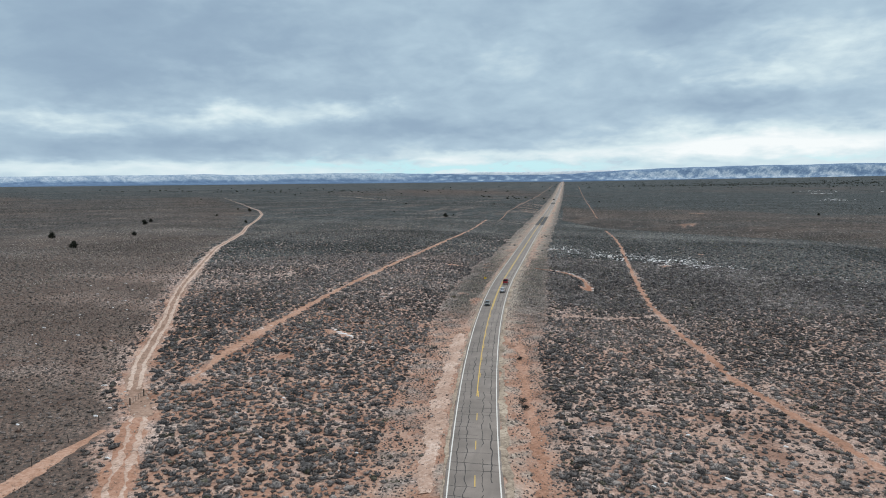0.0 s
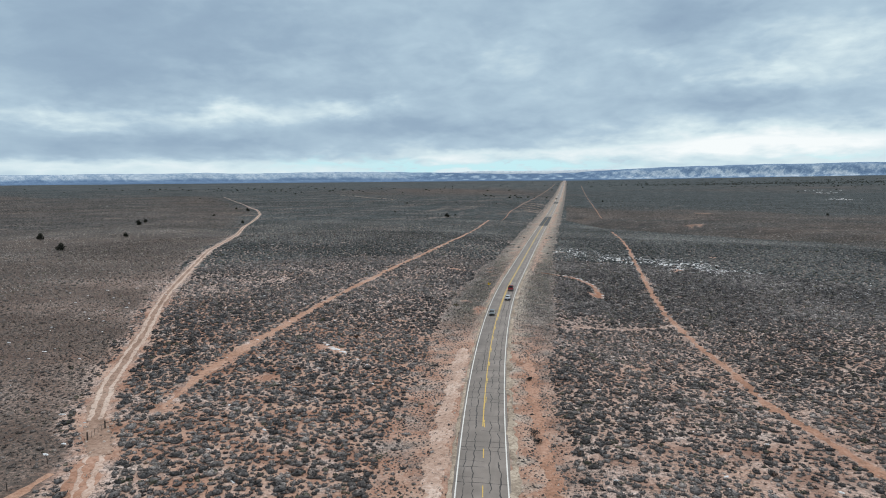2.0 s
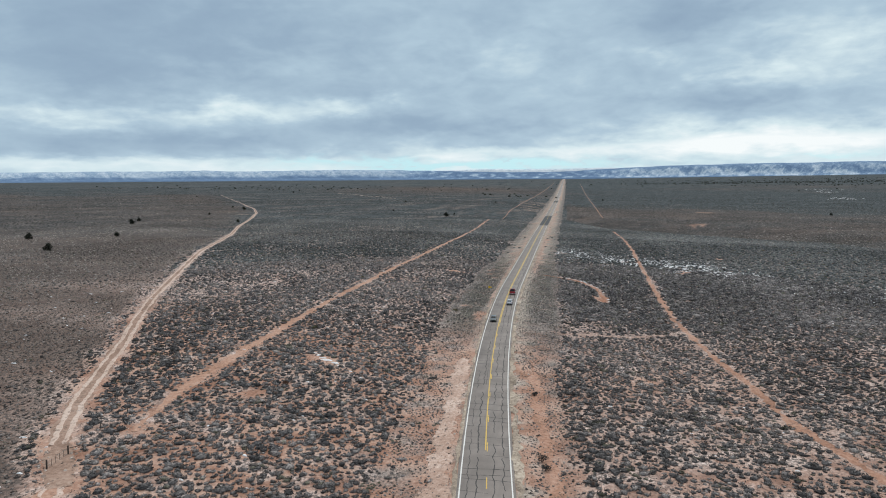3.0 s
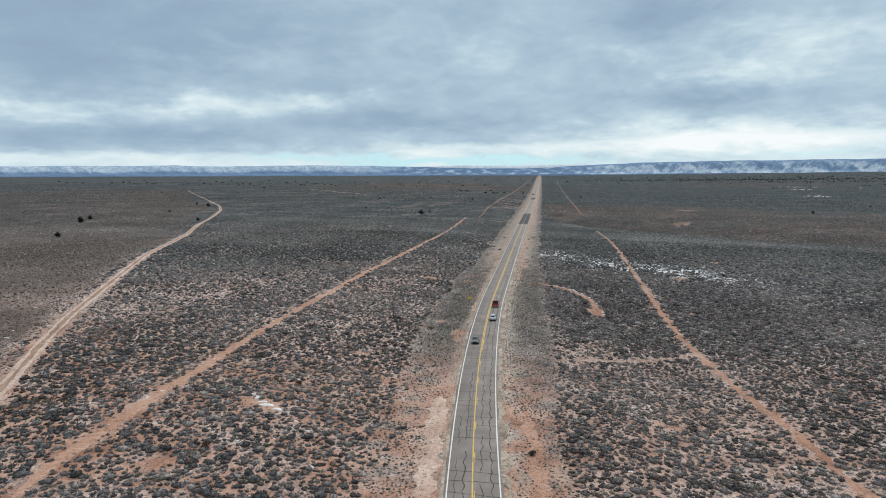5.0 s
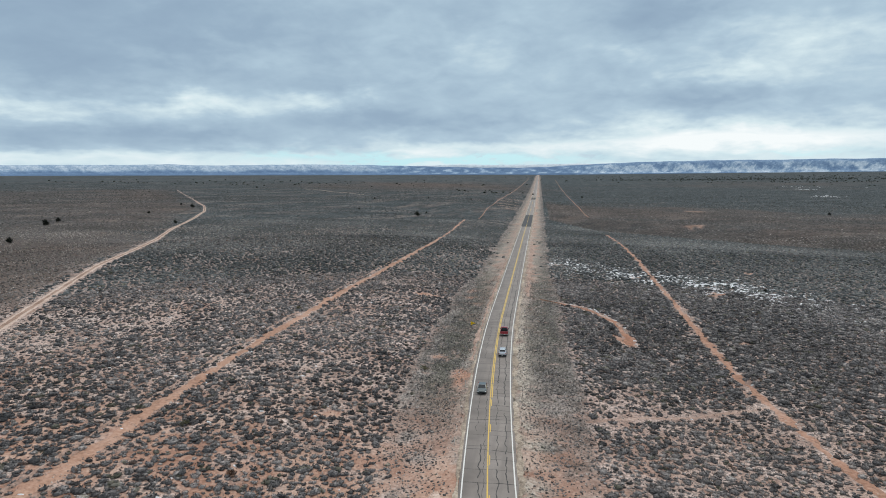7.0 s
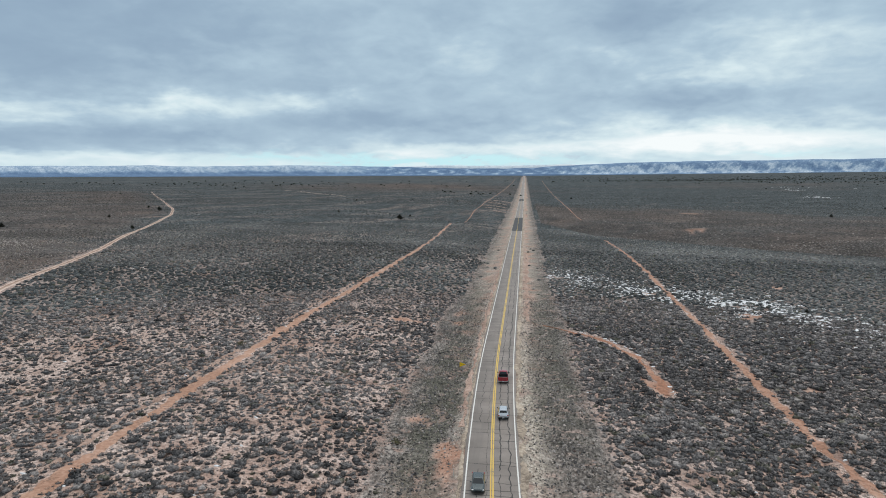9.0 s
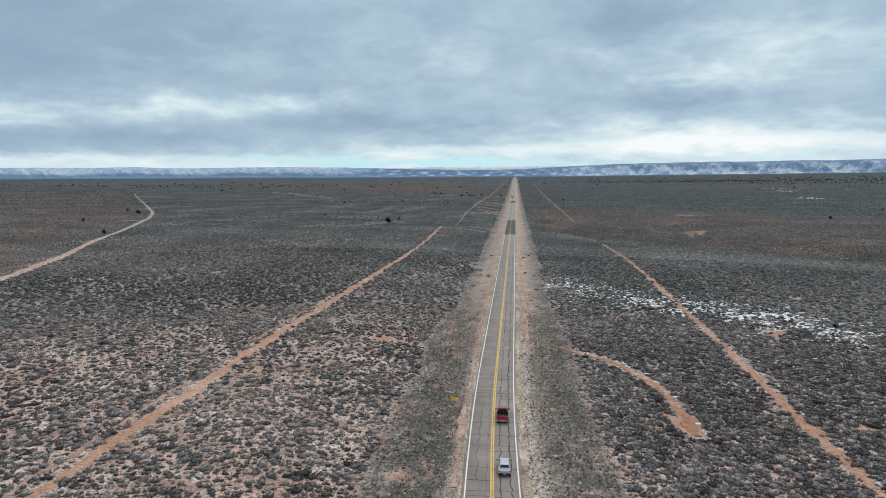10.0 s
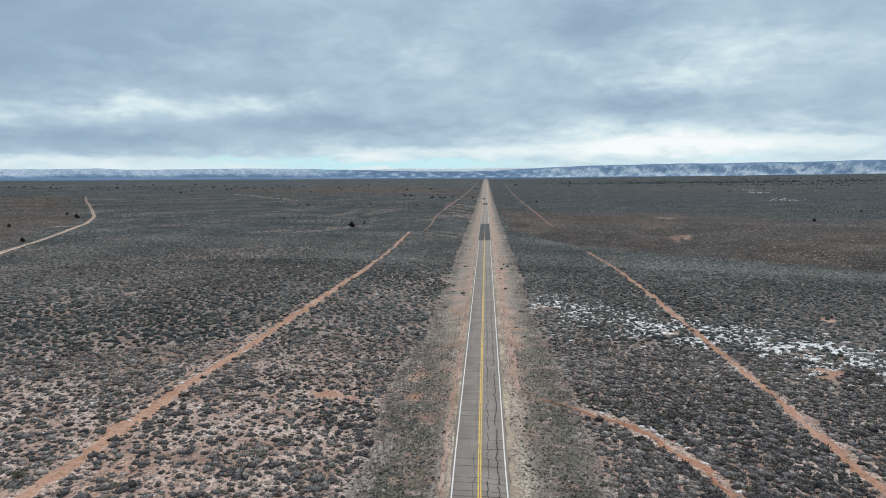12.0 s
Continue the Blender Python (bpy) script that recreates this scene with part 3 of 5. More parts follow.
def build_ground():
    xs, ys = grown(-5600, 5600, -105, 70, 1.25, 1.055), grown(-2500, 5600, 70, 420, 1.6, 1.034)
    X, Y = np.meshgrid(xs, ys)
    Z = height(X, Y)
    d = np.abs(X - road_x(Y))
    Z = Z - 0.14 * (1 - ease(4.2, 5.6, d))
    far = np.hypot(X + 25, Y - 140)
    cover = (0.55 * ease(130, 230, far) + 0.42 * ease(220, 460, far)) * np.maximum(scrub_share(X, Y, True), (0.75 * ease(500, 900, far) + 0.22 * ease(900, 1600, far)) * (1 - red_soil(X, Y)) * (np.abs(X - road_x(Y)) > 17))
    brown = brown_share(X, Y)
    side = X - road_x(Y) + 0.8 * waves(X, Y, 9, 17)
    pale = np.maximum(np.exp(-(((side - 5.9) / 2.4) ** 2)), 0.7 * np.exp(-(((side + 5.0) / 1.0) ** 2)))
    pale = np.maximum(pale, np.where(side < 0, 0.55, 0.60) * ease(250, 340, Y) * (1 - ease(9, 14, np.abs(side))))
    n = len(xs)
    i = (np.arange(len(ys) - 1)[:, None] * n + np.arange(n - 1)[None, :]).ravel()
    F = np.stack([i, i + 1, i + n + 1, i + n], -1)
    ob = mesh_object("ground", np.stack([X, Y, Z], -1).reshape(-1, 3), F, EARTH, smooth=True,
                     attrs={"verge": verge(X, Y).ravel(), "weed": weedy(X, Y).ravel(), "pale": pale.ravel(), "red": red_soil(X, Y).ravel(), "cover": cover.ravel(), "brown": brown.ravel()})
    tagged(ob, "red-brown desert soil with dry grass and far scrub", "ground", kind="structure")


build_ground()


# ---- road ----
def build_road():
    y = np.r_[np.arange(-400, 900, 2.5), np.arange(900, 4600, 20)]
    rows = []
    for off, dz in ((-4.15, -0.16), (-4.0, 0.03), (0, 0.075), (4.0, 0.03), (4.15, -0.16)):
        x = road_x(y) + off
        rows.append(np.stack([x, y, road_z(road_x(y), y) + dz], -1))
    V, n = np.concatenate(rows), len(y)
    i = np.concatenate([np.arange(n - 1) + k * n for k in range(4)])
    road = mesh_object("road", V, np.stack([i, i + n, i + n + 1, i + 1], -1), ASPHALT, smooth=False)
    tagged(road, "two-lane highway of worn grey asphalt with sealed cracks", "road", kind="structure")
    crown = lambda d: 0.075 - 0.045 * abs(d) / 4
    tagged(mesh_object("asphalt_patch", *joined([along(620, 797, -3.95, 0, 0.079), along(620, 797, 0, 3.95, 0.079)]), FRESH, road), "patch of fresh black asphalt")
    tagged(mesh_object("asphalt_patch", *joined([along(1235, 1330, -3.95, 0, 0.079), along(1235, 1330, 0, 3.95, 0.079)]), FRESH, road), "patch of fresh black asphalt")
    for d in (-3.62, 3.62):
        tagged(mesh_object("edge_line", *along(-100, 3000, d - 0.095, d + 0.095, crown(d) + 0.012, wobble=0.012, seed=4), WHITE_LINE, road), "worn white edge line")
    tagged(mesh_object("centre_line", *along(118, 640, -0.26, -0.07, 0.088, wobble=0.012), YELLOW_LINE, road), "solid yellow centre line")
    tagged(mesh_object("centre_line", *along(206, 640, 0.05, 0.24, 0.088, wobble=0.012, seed=2), YELLOW_LINE, road), "solid yellow centre line")
    k = 82.8 - 12.19 * 6
    while k < 204:
        mesh_object("lane_dash", *along(k, k + 3.3, 0.03, 0.17, 0.088, 1.1, 0.012), YELLOW_LINE, road)
        k += 12.0
    for a, b in ((640, 1500),):
        mesh_object("centre_line", *along(a, b, -0.08, 0.08, 0.088), YELLOW_LINE, road)
    # sealed cracks: across every few metres, and along the wheel tracks
    r = np.random.RandomState(8)
    bits = []

    def crack(px, py, wide):
        px, py = np.asarray(px), np.asarray(py)
        gx, gy = np.gradient(px), np.gradient(py)
        ln = np.hypot(gx, gy) + 1e-9
        w = wide * r.uniform(0.55, 1.3, len(px)) / 2
        ax, ay, bx, by = px - gy / ln * w, py + gx / ln * w, px + gy / ln * w, py - gx / ln * w
        z = lambda X, Yv: road_z(road_x(Yv), Yv) + 0.075 - 0.045 * np.abs(X - road_x(Yv)) / 4 + 0.006
        v = np.concatenate([np.stack([ax, ay, z(ax, ay)], -1), np.stack([bx, by, z(bx, by)], -1)])
        i = np.arange(len(px) - 1)
        bits.append((v, np.stack([i, i + len(px), i + len(px) + 1, i + 1], -1)))

    y = 40.0
    while y < 600:
        a, b = ((-3.9, 3.9), (-3.9, 0.3), (-0.4, 3.9), (-3.9, 3.9), (-3.9, 3.9))[r.randint(5)]
        d = np.linspace(a, b, 16)
        w = np.convolve(r.uniform(-1, 1, 20), np.ones(5) / 5, "valid")
        yy = y + 0.22 * w + r.uniform(-0.12, 0.12) * d
        crack(road_x(yy) + d, yy, r.uniform(0.07, 0.17))
        y += r.choice([1.6, 2.4, 3.4, 4.8]) * r.uniform(0.7, 1.2)
    for d, lo, hi, wide in ((1.15, 40, 480, 0.15), (2.55, 40, 480, 0.17), (-1.35, 40, 185, 0.18), (-2.6, 40, 160, 0.12), (-0.75, 150, 300, 0.07), (-2.1, 190, 215, 0.1), (-2.2, 232, 262, 0.1), (-0.7, 300, 420, 0.05)):
        y = lo
        while y < hi:
            ln = r.uniform(8, 30)
            yy = np.arange(y, min(hi, y + ln), 0.6)
            if len(yy) > 4:
                w = np.convolve(r.uniform(-1, 1, len(yy) + 2), np.ones(3) / 3, "valid")
                crack(road_x(yy) + d + 0.34 * w, yy, wide * r.uniform(0.6, 1.1))
            y += ln + r.choice([0.3, 1.0, 4.0])
    tagged(mesh_object("crack_sealant", *joined(bits), TAR, road), "dark tar in the cracks of the asphalt", kind="stuff")


build_road()
LINE = [(float(road_x(v)), float(v)) for v in np.arange(30, 1500, 10.0)]
tagged(strip("gravel_shoulder", LINE, 1.1, GRAVEL, 0.07, 0.8, 1.0, 3, seed=11, offset=4.6), "pale gravel shoulder with dry grass beside the asphalt", "road shoulder", kind="structure")
tagged(strip("gravel_shoulder", LINE, 0.6, GRAVEL, 0.07, 0.35, 1.0, 3, seed=12, offset=-4.3), "narrow dirt shoulder beside the asphalt", "road shoulder", kind="structure")

# ---- dirt tracks ----
tagged(strip("dirt_track", L1, (4.4, 4.4, 3.4, 3.1) + (2.7,) * 3 + (2.3, 2.2, 2.1, 2.0, 1.8, 1.7, 1.6, 1.4, 1.2, 1.2, 1.2, 1.2), TRACK, 0.07, 0.9, 1.5, 6, seed=21), "pale two-rut dirt track through the scrub", "dirt track", kind="structure")
for o in (-0.85, 0.85):
    tagged(strip("wheel_rut", L1[2:], (0.9,) + (0.95,) * 4 + (0.9,) * 6 + (0.7, 0.6, 0.6, 0.6, 0.6, 0.6), RUT, 0.11, 0.32, 0.8, 6, seed=22 + int(o > 0) * 40, offset=o * 1.05), "packed pale wheel rut of the dirt track", "wheel rut", kind="structure")
    tagged(strip("wheel_rut", L1_NEAR, 0.85, PINK, 0.11, 0.7, 0.8, 6, seed=23 + int(o > 0) * 40, offset=o * 1.1), "packed pale wheel rut of the dirt track", "wheel rut", kind="structure")
tagged(strip("dirt_track", L1_NEAR, (3.2, 3.6, 4.0, 3.4), REDDISH, 0.06, 1.3, 1.5, 6, seed=24), "pale two-rut dirt track through the scrub", "dirt track", kind="structure")
tagged(strip("dirt_track", SPUR, (3.6, 3.6, 3.4, 2.8, 1.0), ORANGE, 0.08, 0.6, 1.5, 4, seed=25), "short strip of bare orange dirt along a fence", "dirt track", kind="structure")
for pts, w, s in ((L2, (0.8, 2.0, 2.8) + (2.8,) * 5 + (2.5, 2.0, 1.7, 1.4), 26), (L2_FAR, (0.1, 0.7, 0.7, 0.8, 1.1, 1.3), 27), (R1, (2.1,) * 11 + (1.8, 1.5, 1.3, 1.1), 28), (R1_FAR, (0.5, 0.8, 0.8, 1.1, 1.3), 29)):
    tagged(strip("dirt_track", pts, w, {26: ORANGE}.get(s, REDDISH), 0.07 if s in (26, 28) else 0.3, 0.95 if s in (26, 28) else 0.35, 1.1 if s in (26, 28) else 10, 4, seed=s), "straight orange dirt track running along the highway", "dirt track", kind="structure")
tagged(strip("dirt_track", CROSS, 1.5, PALE, 0.07, 0.6, 1.0, 2, seed=30), "faint pale path joining the dirt track", "path", kind="structure")
tagged(strip("dry_wash", WASH, (0.5, 1.3, 1.8, 2.2, 2.2, 1.8, 1.8, 2.2, 0.9), RUSSET, 0.20, 1.0, 0.8, 4, seed=31), "shallow russet dry wash between the bushes", "dry wash", kind="structure")


tagged(strip("dirt_bank", L2[2:9], (0.3, 0.9, 1.1, 1.1, 1.0, 0.9, 0.4), PALE, 0.22, 0.6, 1.0, 3, seed=34, offset=-2.9), "low pale bank of dirt pushed up beside the track", "dirt bank", kind="structure")
tagged(strip("dirt_bank", LINE[5:15], (2.0, 2.6, 3.2, 3.4, 3.6, 3.6, 2.4, 3.0, 3.8, 0.8), PINK, 0.12, 1.1, 0.7, 6, seed=35, offset=-6.9), "bright pink cut bank beside the asphalt", "dirt bank", kind="structure")
tagged(strip("dirt_bank", LINE[5:15], (2.0, 2.6, 2.4, 2.8, 2.6, 3.0, 2.6, 2.4, 1.8, 0.5), REDDISH, 0.10, 1.2, 0.8, 4, seed=36, offset=9.4), "bare orange dirt bank beyond the shoulder", "dirt bank", kind="structure")
tagged(strip("dirt_bank", LINE[28:44], (0.4,) + (1.7,) * 14 + (0.6,), PALE, 0.08, 1.0, 1.0, 3, seed=37, offset=6.9), "ragged pink strip of bare dirt along the road edge", "dirt bank", kind="structure")
tagged(strip("dirt_bank", LINE[20:44], (0.4,) + (0.9,) * 22 + (0.5,), PALE, 0.08, 0.6, 1.0, 3, seed=38, offset=-5.2), "ragged pink strip of bare dirt along the road edge", "dirt bank", kind="structure")
for (ax, ay), (bx, by), w in (((-86, 1180), (-40, 1172), 9), ((-80, 1090), (-45, 1082), 6), ((-76, 1010), (-42, 1000), 8), ((-70, 955), (-40, 940), 5), ((-62, 900), (-41, 893), 6)):
    tagged(strip("bare_ground", ((ax, ay), ((ax + bx) / 2, (ay + by) / 2 + 3), (bx, by)), (w * 0.4, w, w * 0.8), PALE, 0.3, 1.6, 3, 3, seed=int(ay)), "pale streak of bare ground beside the far road", "bare ground", kind="structure")
FAINT = ((-530, 1450), (-477, 1394), (-402, 1275), (-354, 1222), (-311, 1157))
tagged(strip("dirt_track", FAINT, 2.0, RUT, 0.3, 0.4, 6, 3, seed=33), "faint pale dirt track far out on the plain", "dirt track", kind="structure")


# ---- sagebrush and grass ----
def bush_shape(seed, tufts, ring, levels):
    """A low bush: a rounded, lumpy mound that overhangs its foot, with tufts of twigs that stick out of it."""
    r = np.random.RandomState(seed)
    V, F, T = [], [], []
    lobes = 1 + 0.22 * np.sin(r.randint(2, 4) * 2 * np.pi * np.arange(ring) / ring + r.uniform(0, 6.3))
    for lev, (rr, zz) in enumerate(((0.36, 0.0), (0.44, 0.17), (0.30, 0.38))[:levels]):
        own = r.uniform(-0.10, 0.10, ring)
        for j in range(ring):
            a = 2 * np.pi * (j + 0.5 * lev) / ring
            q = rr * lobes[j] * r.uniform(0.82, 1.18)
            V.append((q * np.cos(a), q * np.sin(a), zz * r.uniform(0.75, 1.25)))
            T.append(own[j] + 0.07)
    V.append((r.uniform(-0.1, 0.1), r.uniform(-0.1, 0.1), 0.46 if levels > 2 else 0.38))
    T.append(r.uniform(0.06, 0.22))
    for lev in range(levels - 1):
        for j in range(ring):
            b, n0 = (j + 1) % ring, lev * ring
            F += [(n0 + j, n0 + b, n0 + ring + j), (n0 + b, n0 + ring + b, n0 + ring + j)]
    n0 = (levels - 1) * ring
    F += [(n0 + j, n0 + (j + 1) % ring, n0 + ring) for j in range(ring)]
    for k in range(tufts):
        a, out = r.uniform(0, 2 * np.pi), r.uniform(0.05, 1.0) ** 0.6
        flat = np.array([np.cos(a), np.sin(a), 0.0])
        base = flat * out * 0.46 + (0, 0, 0.40 - 0.30 * out ** 2)
        tip = base + flat * r.uniform(0.02, 0.16) * out + (0, 0, r.uniform(0.10, 0.20)) + np.r_[r.uniform(-0.07, 0.07, 2), 0]
        side = np.cross(flat, (0, 0, 1.0)) + 0.7 * r.normal(size=3) * (1, 1, 0.3)
        side = side / np.linalg.norm(side) * r.uniform(0.07, 0.12)
        n0 = len(V)
        V += [tuple(base - side), tuple(base + side), tuple(tip)]
        # twig and leaf tone, with shaded foot and lit tip put in as well
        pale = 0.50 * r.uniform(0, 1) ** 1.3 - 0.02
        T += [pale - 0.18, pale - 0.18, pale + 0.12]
        F.append((n0, n0 + 1, n0 + 2))
    V = np.array(V)
    V[:, 2] = np.maximum(V[:, 2], -0.02)
    return np.c_[V, T], np.array(F)


def clump_shape(seed, ring, crown):
    """A bush far off: a ragged cap, rounded over where it is near enough to show it."""
    r = np.random.RandomState(seed)
    a = 2 * np.pi * np.arange(ring) / ring
    V = [(0.48 * q * np.cos(t), 0.48 * q * np.sin(t), 0.0) for t, q in zip(a, r.uniform(0.75, 1.2, ring))]
    # dark foot and paler top: side shade and top light set in the tone
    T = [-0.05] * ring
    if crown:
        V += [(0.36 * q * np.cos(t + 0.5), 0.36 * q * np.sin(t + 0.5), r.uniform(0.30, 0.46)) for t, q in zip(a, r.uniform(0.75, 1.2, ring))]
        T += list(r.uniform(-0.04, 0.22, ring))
        F = []
        for j in range(ring):
            b = (j + 1) % ring
            F += [(j, b, ring + j), (b, ring + b, ring + j)]
        F += [(ring, ring + j, ring + j + 1) for j in range(1, ring - 1)]
    else:
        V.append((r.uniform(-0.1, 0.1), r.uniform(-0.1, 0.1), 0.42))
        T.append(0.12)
        F = [(j, (j + 1) % ring, ring) for j in range(ring)]
    return np.c_[np.array(V), T], np.array(F)


def grass_shape(seed, blades):
    r = np.random.RandomState(seed)
    V, F = [], []
    for k in range(blades):
        a = r.uniform(0, 2 * np.pi)
        out, w = np.array([np.cos(a), np.sin(a), 0]), 0.13 * np.array([-np.sin(a), np.cos(a), 0])
        n0 = len(V)
        V += [tuple(-w + 0.05 * out), tuple(w + 0.05 * out), tuple(out * r.uniform(0.2, 0.5) + (0, 0, r.uniform(0.3, 0.6)))]
        F.append((n0, n0 + 1, n0 + 2))
    return np.array(V), np.array(F)


def sow(name, x, y, size, tall, tone, shapes, mat, seed):
    """Plants of the given shapes at places of the plan, as one mesh."""
    r = np.random.RandomState(seed)
    which = r.randint(len(shapes), size=len(x))
    vs, fs, ts, bs, n0 = [], [], [], [], 0
    for k, (V, F) in enumerate(shapes):
        s = which == k
        m = int(s.sum())
        if not m:
            continue
        a = r.uniform(0, 2 * np.pi, m)
        c, sn = np.cos(a)[:, None], np.sin(a)[:, None]
        lx, ly = V[:, 0] * size[s, None], V[:, 1] * size[s, None] * r.uniform(0.75, 1.3, (m, 1))
        px, py = x[s, None] + c * lx - sn * ly, y[s, None] + sn * lx + c * ly
        pz = height(x[s], y[s])[:, None] - 0.02 + V[None, :, 2] * (size[s] * tall[s])[:, None]
        vs.append(np.stack([px, py, pz], -1).reshape(-1, 3))
        fs.append((F[None] + (np.arange(m) * len(V))[:, None, None]).reshape(-1, 3) + n0)
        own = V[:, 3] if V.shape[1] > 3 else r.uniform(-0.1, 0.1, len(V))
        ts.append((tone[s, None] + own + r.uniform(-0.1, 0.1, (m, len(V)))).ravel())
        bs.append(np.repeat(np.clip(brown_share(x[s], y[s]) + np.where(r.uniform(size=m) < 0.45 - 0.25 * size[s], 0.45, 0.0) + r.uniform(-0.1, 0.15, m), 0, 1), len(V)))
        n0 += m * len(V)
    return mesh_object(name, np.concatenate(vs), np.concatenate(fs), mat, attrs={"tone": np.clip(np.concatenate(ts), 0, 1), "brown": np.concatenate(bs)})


def scattered(seed, cell, x0, x1, y0, y1):
    """Jittered places on a grid."""
    r = np.random.RandomState(seed)
    X, Y = np.meshgrid(np.arange(x0, x1, cell), np.arange(y0, y1, cell))
    return X.ravel() + r.uniform(0, cell, X.size), Y.ravel() + r.uniform(0, cell, X.size), r


def in_reach(x, y):
    """The part of the plain that lies along and ahead of the flight, and how far it lies from the line of it."""
    return (x > -20 - 1.06 * (y + 6)) & (x < 8 + 0.66 * (y - 8)) & (y > 56), np.hypot(x + 12, y - np.clip(y, 0, 190))


def build_scrub():
    x, y, r = scattered(41, 1.03, -330, 200, 56, 620)
    ok, far = in_reach(x, y)
    share = scrub_share(x, y)
    keep = ok & (far < 160) & (r.uniform(size=len(x)) < share * 0.92)
    x, y, share, far = x[keep], y[keep], share[keep], far[keep]
    d = x - road_x(y)
    size = r.uniform(0.32, 0.72, len(x)) + 1.2 * r.uniform(size=len(x)) ** 5 + 0.30 * share
    size = size + 0.32 * ease(17, 24, d) * ease(205, 232, y) * (1 - ease(300, 340, y)) + 0.12 * ease(215, 300, y)
    size = size * (1 - 0.48 * westward(x, y)) * (1 - 0.5 * verge(x, y))
    tone = np.clip(0.385 + 0.05 * ease(190, 250, y) - 0.03 * ease(16, 30, d) * ease(225, 260, y) + 0.17 * r.normal(size=len(x)) + 0.12 * waves(x, y, 45, 13), 0.02, 0.98)
    tall = r.uniform(0.55, 0.95, len(x))
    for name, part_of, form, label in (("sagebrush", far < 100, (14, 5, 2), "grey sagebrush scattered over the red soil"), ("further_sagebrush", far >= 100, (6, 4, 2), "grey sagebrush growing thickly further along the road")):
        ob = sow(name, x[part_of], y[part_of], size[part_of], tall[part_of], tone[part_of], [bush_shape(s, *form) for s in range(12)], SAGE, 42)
        tagged(ob, label, "sagebrush", kind="stuff")

    x, y, r = scattered(43, 1.48, -620, 380, 80, 760)
    ok, far = in_reach(x, y)
    keep = ok & (far >= 160) & (far < 450) & (r.uniform(size=len(x)) < scrub_share(x, y))
    x, y, far = x[keep], y[keep], far[keep]
    size = (r.uniform(0.75, 1.7, len(x)) + 0.9 * r.uniform(size=len(x)) ** 6) * (1 - 0.42 * westward(x, y))
    tone = np.clip(0.345 + 0.06 * westward(x, y) + 0.05 * ease(-40, 0, x) + 0.16 * r.normal(size=len(x)) + 0.13 * waves(x, y, 70, 14) + 0.10 * waves(x, 2 * y, 190, 16), 0.02, 0.98)
    for name, part_of, form, label in (("distant_sagebrush", far < 300, (4, True), "hazed grey-green sagebrush covering the middle distance"), ("remote_sagebrush", far >= 300, (5, False), "hazed grey-green sagebrush on the slopes towards the valley")):
        k = part_of
        ob = sow(name, x[k], y[k], size[k], r.uniform(0.5, 0.9, k.sum()), tone[k], [clump_shape(s, *form) for s in range(10)], HAZED_SAGE, 44)
        tagged(ob, label, "sagebrush", kind="stuff")

    x, y, r = scattered(45, 3.5, -1000, 640, 200, 1150)
    ok, far = in_reach(x, y)
    keep = ok & (far >= 450) & (far < 950) & (near_line(x, y, L2_FAR) > 1.6) & (near_line(x, y, R1_FAR) > 1.6) & (r.uniform(size=len(x)) < 0.75 * scrub_share(x, y))
    x, y = x[keep], y[keep]
    tone = np.clip(0.20 + 0.03 * ease(-40, 20, x) + 0.19 * r.normal(size=len(x)) + 0.16 * waves(x, 2 * y, 230, 18), 0.02, 0.98)
    ob = sow("far_sagebrush", x, y, r.uniform(1.1, 2.4, len(x)), r.uniform(0.5, 0.8, len(x)), tone, [clump_shape(s, 5, 0) for s in range(5)], HAZED_SAGE, 46)
    tagged(ob, "dark sagebrush thinning out over the far plain", "sagebrush", kind="stuff")

    x, y, r = scattered(51, 6.5, -2100, 1400, 300, 2500)
    ok, far = in_reach(x, y)
    keep = ok & (far >= 800) & (far < 2200) & (r.uniform(size=len(x)) < 0.9 - 0.65 * ease(900, 2200, far)) & (np.abs(x - road_x(y)) > 17) & (near_line(x, y, L2_FAR) > 4) & (near_line(x, y, R1_FAR) > 4)
    x, y = x[keep], y[keep]
    tone = np.clip(0.16 + 0.16 * r.normal(size=len(x)) + 0.20 * waves(x, 3 * y, 420, 20), 0.02, 0.98)
    ob = sow("outlying_sagebrush", x, y, r.uniform(1.4, 3.4, len(x)), r.uniform(0.5, 0.9, len(x)), tone, [clump_shape(s, 3, 0) for s in range(5)], HAZED_SAGE, 52)
    tagged(ob, "dark specks of sagebrush out on the far plain", "sagebrush", kind="stuff")

    # the same growth round and behind the start of the flight
    x, y, r = scattered(53, 1.2, -190, 190, -90, 330)
    ok, far = in_reach(x, y)
    keep = ~ok & (far < 185) & (r.uniform(size=len(x)) < (0.95 - 0.45 * ease(120, 185, far)) * scrub_share(x, y))
    x, y = x[keep], y[keep]
    tone = np.clip(0.32 + 0.17 * r.normal(size=len(x)), 0.02, 0.98)
    ob = sow("outer_sagebrush", x, y, r.uniform(0.6, 1.45, len(x)) * (1 - 0.45 * westward(x, y)), r.uniform(0.5, 0.85, len(x)), tone, [clump_shape(s, 4, False) for s in range(8)], SAGE, 54)
    tagged(ob, "grey sagebrush on the plain around the highway", "sagebrush", kind="stuff")

    # pale dry growth between the bushes further off
    x, y, r = scattered(49, 1.5, -330, 240, 150, 640)
    ok, far = in_reach(x, y)
    keep = ok & (far >= 172) & (far < 380) & (r.uniform(size=len(x)) < np.maximum(0.04 + 0.5 * (waves(x, y, 26, 21) > 0.12) * (1 - ease(-85, -70, x)), 0.36 * (verge(x, y) > 0.5))) & (np.abs(x - road_x(y)) > 5)
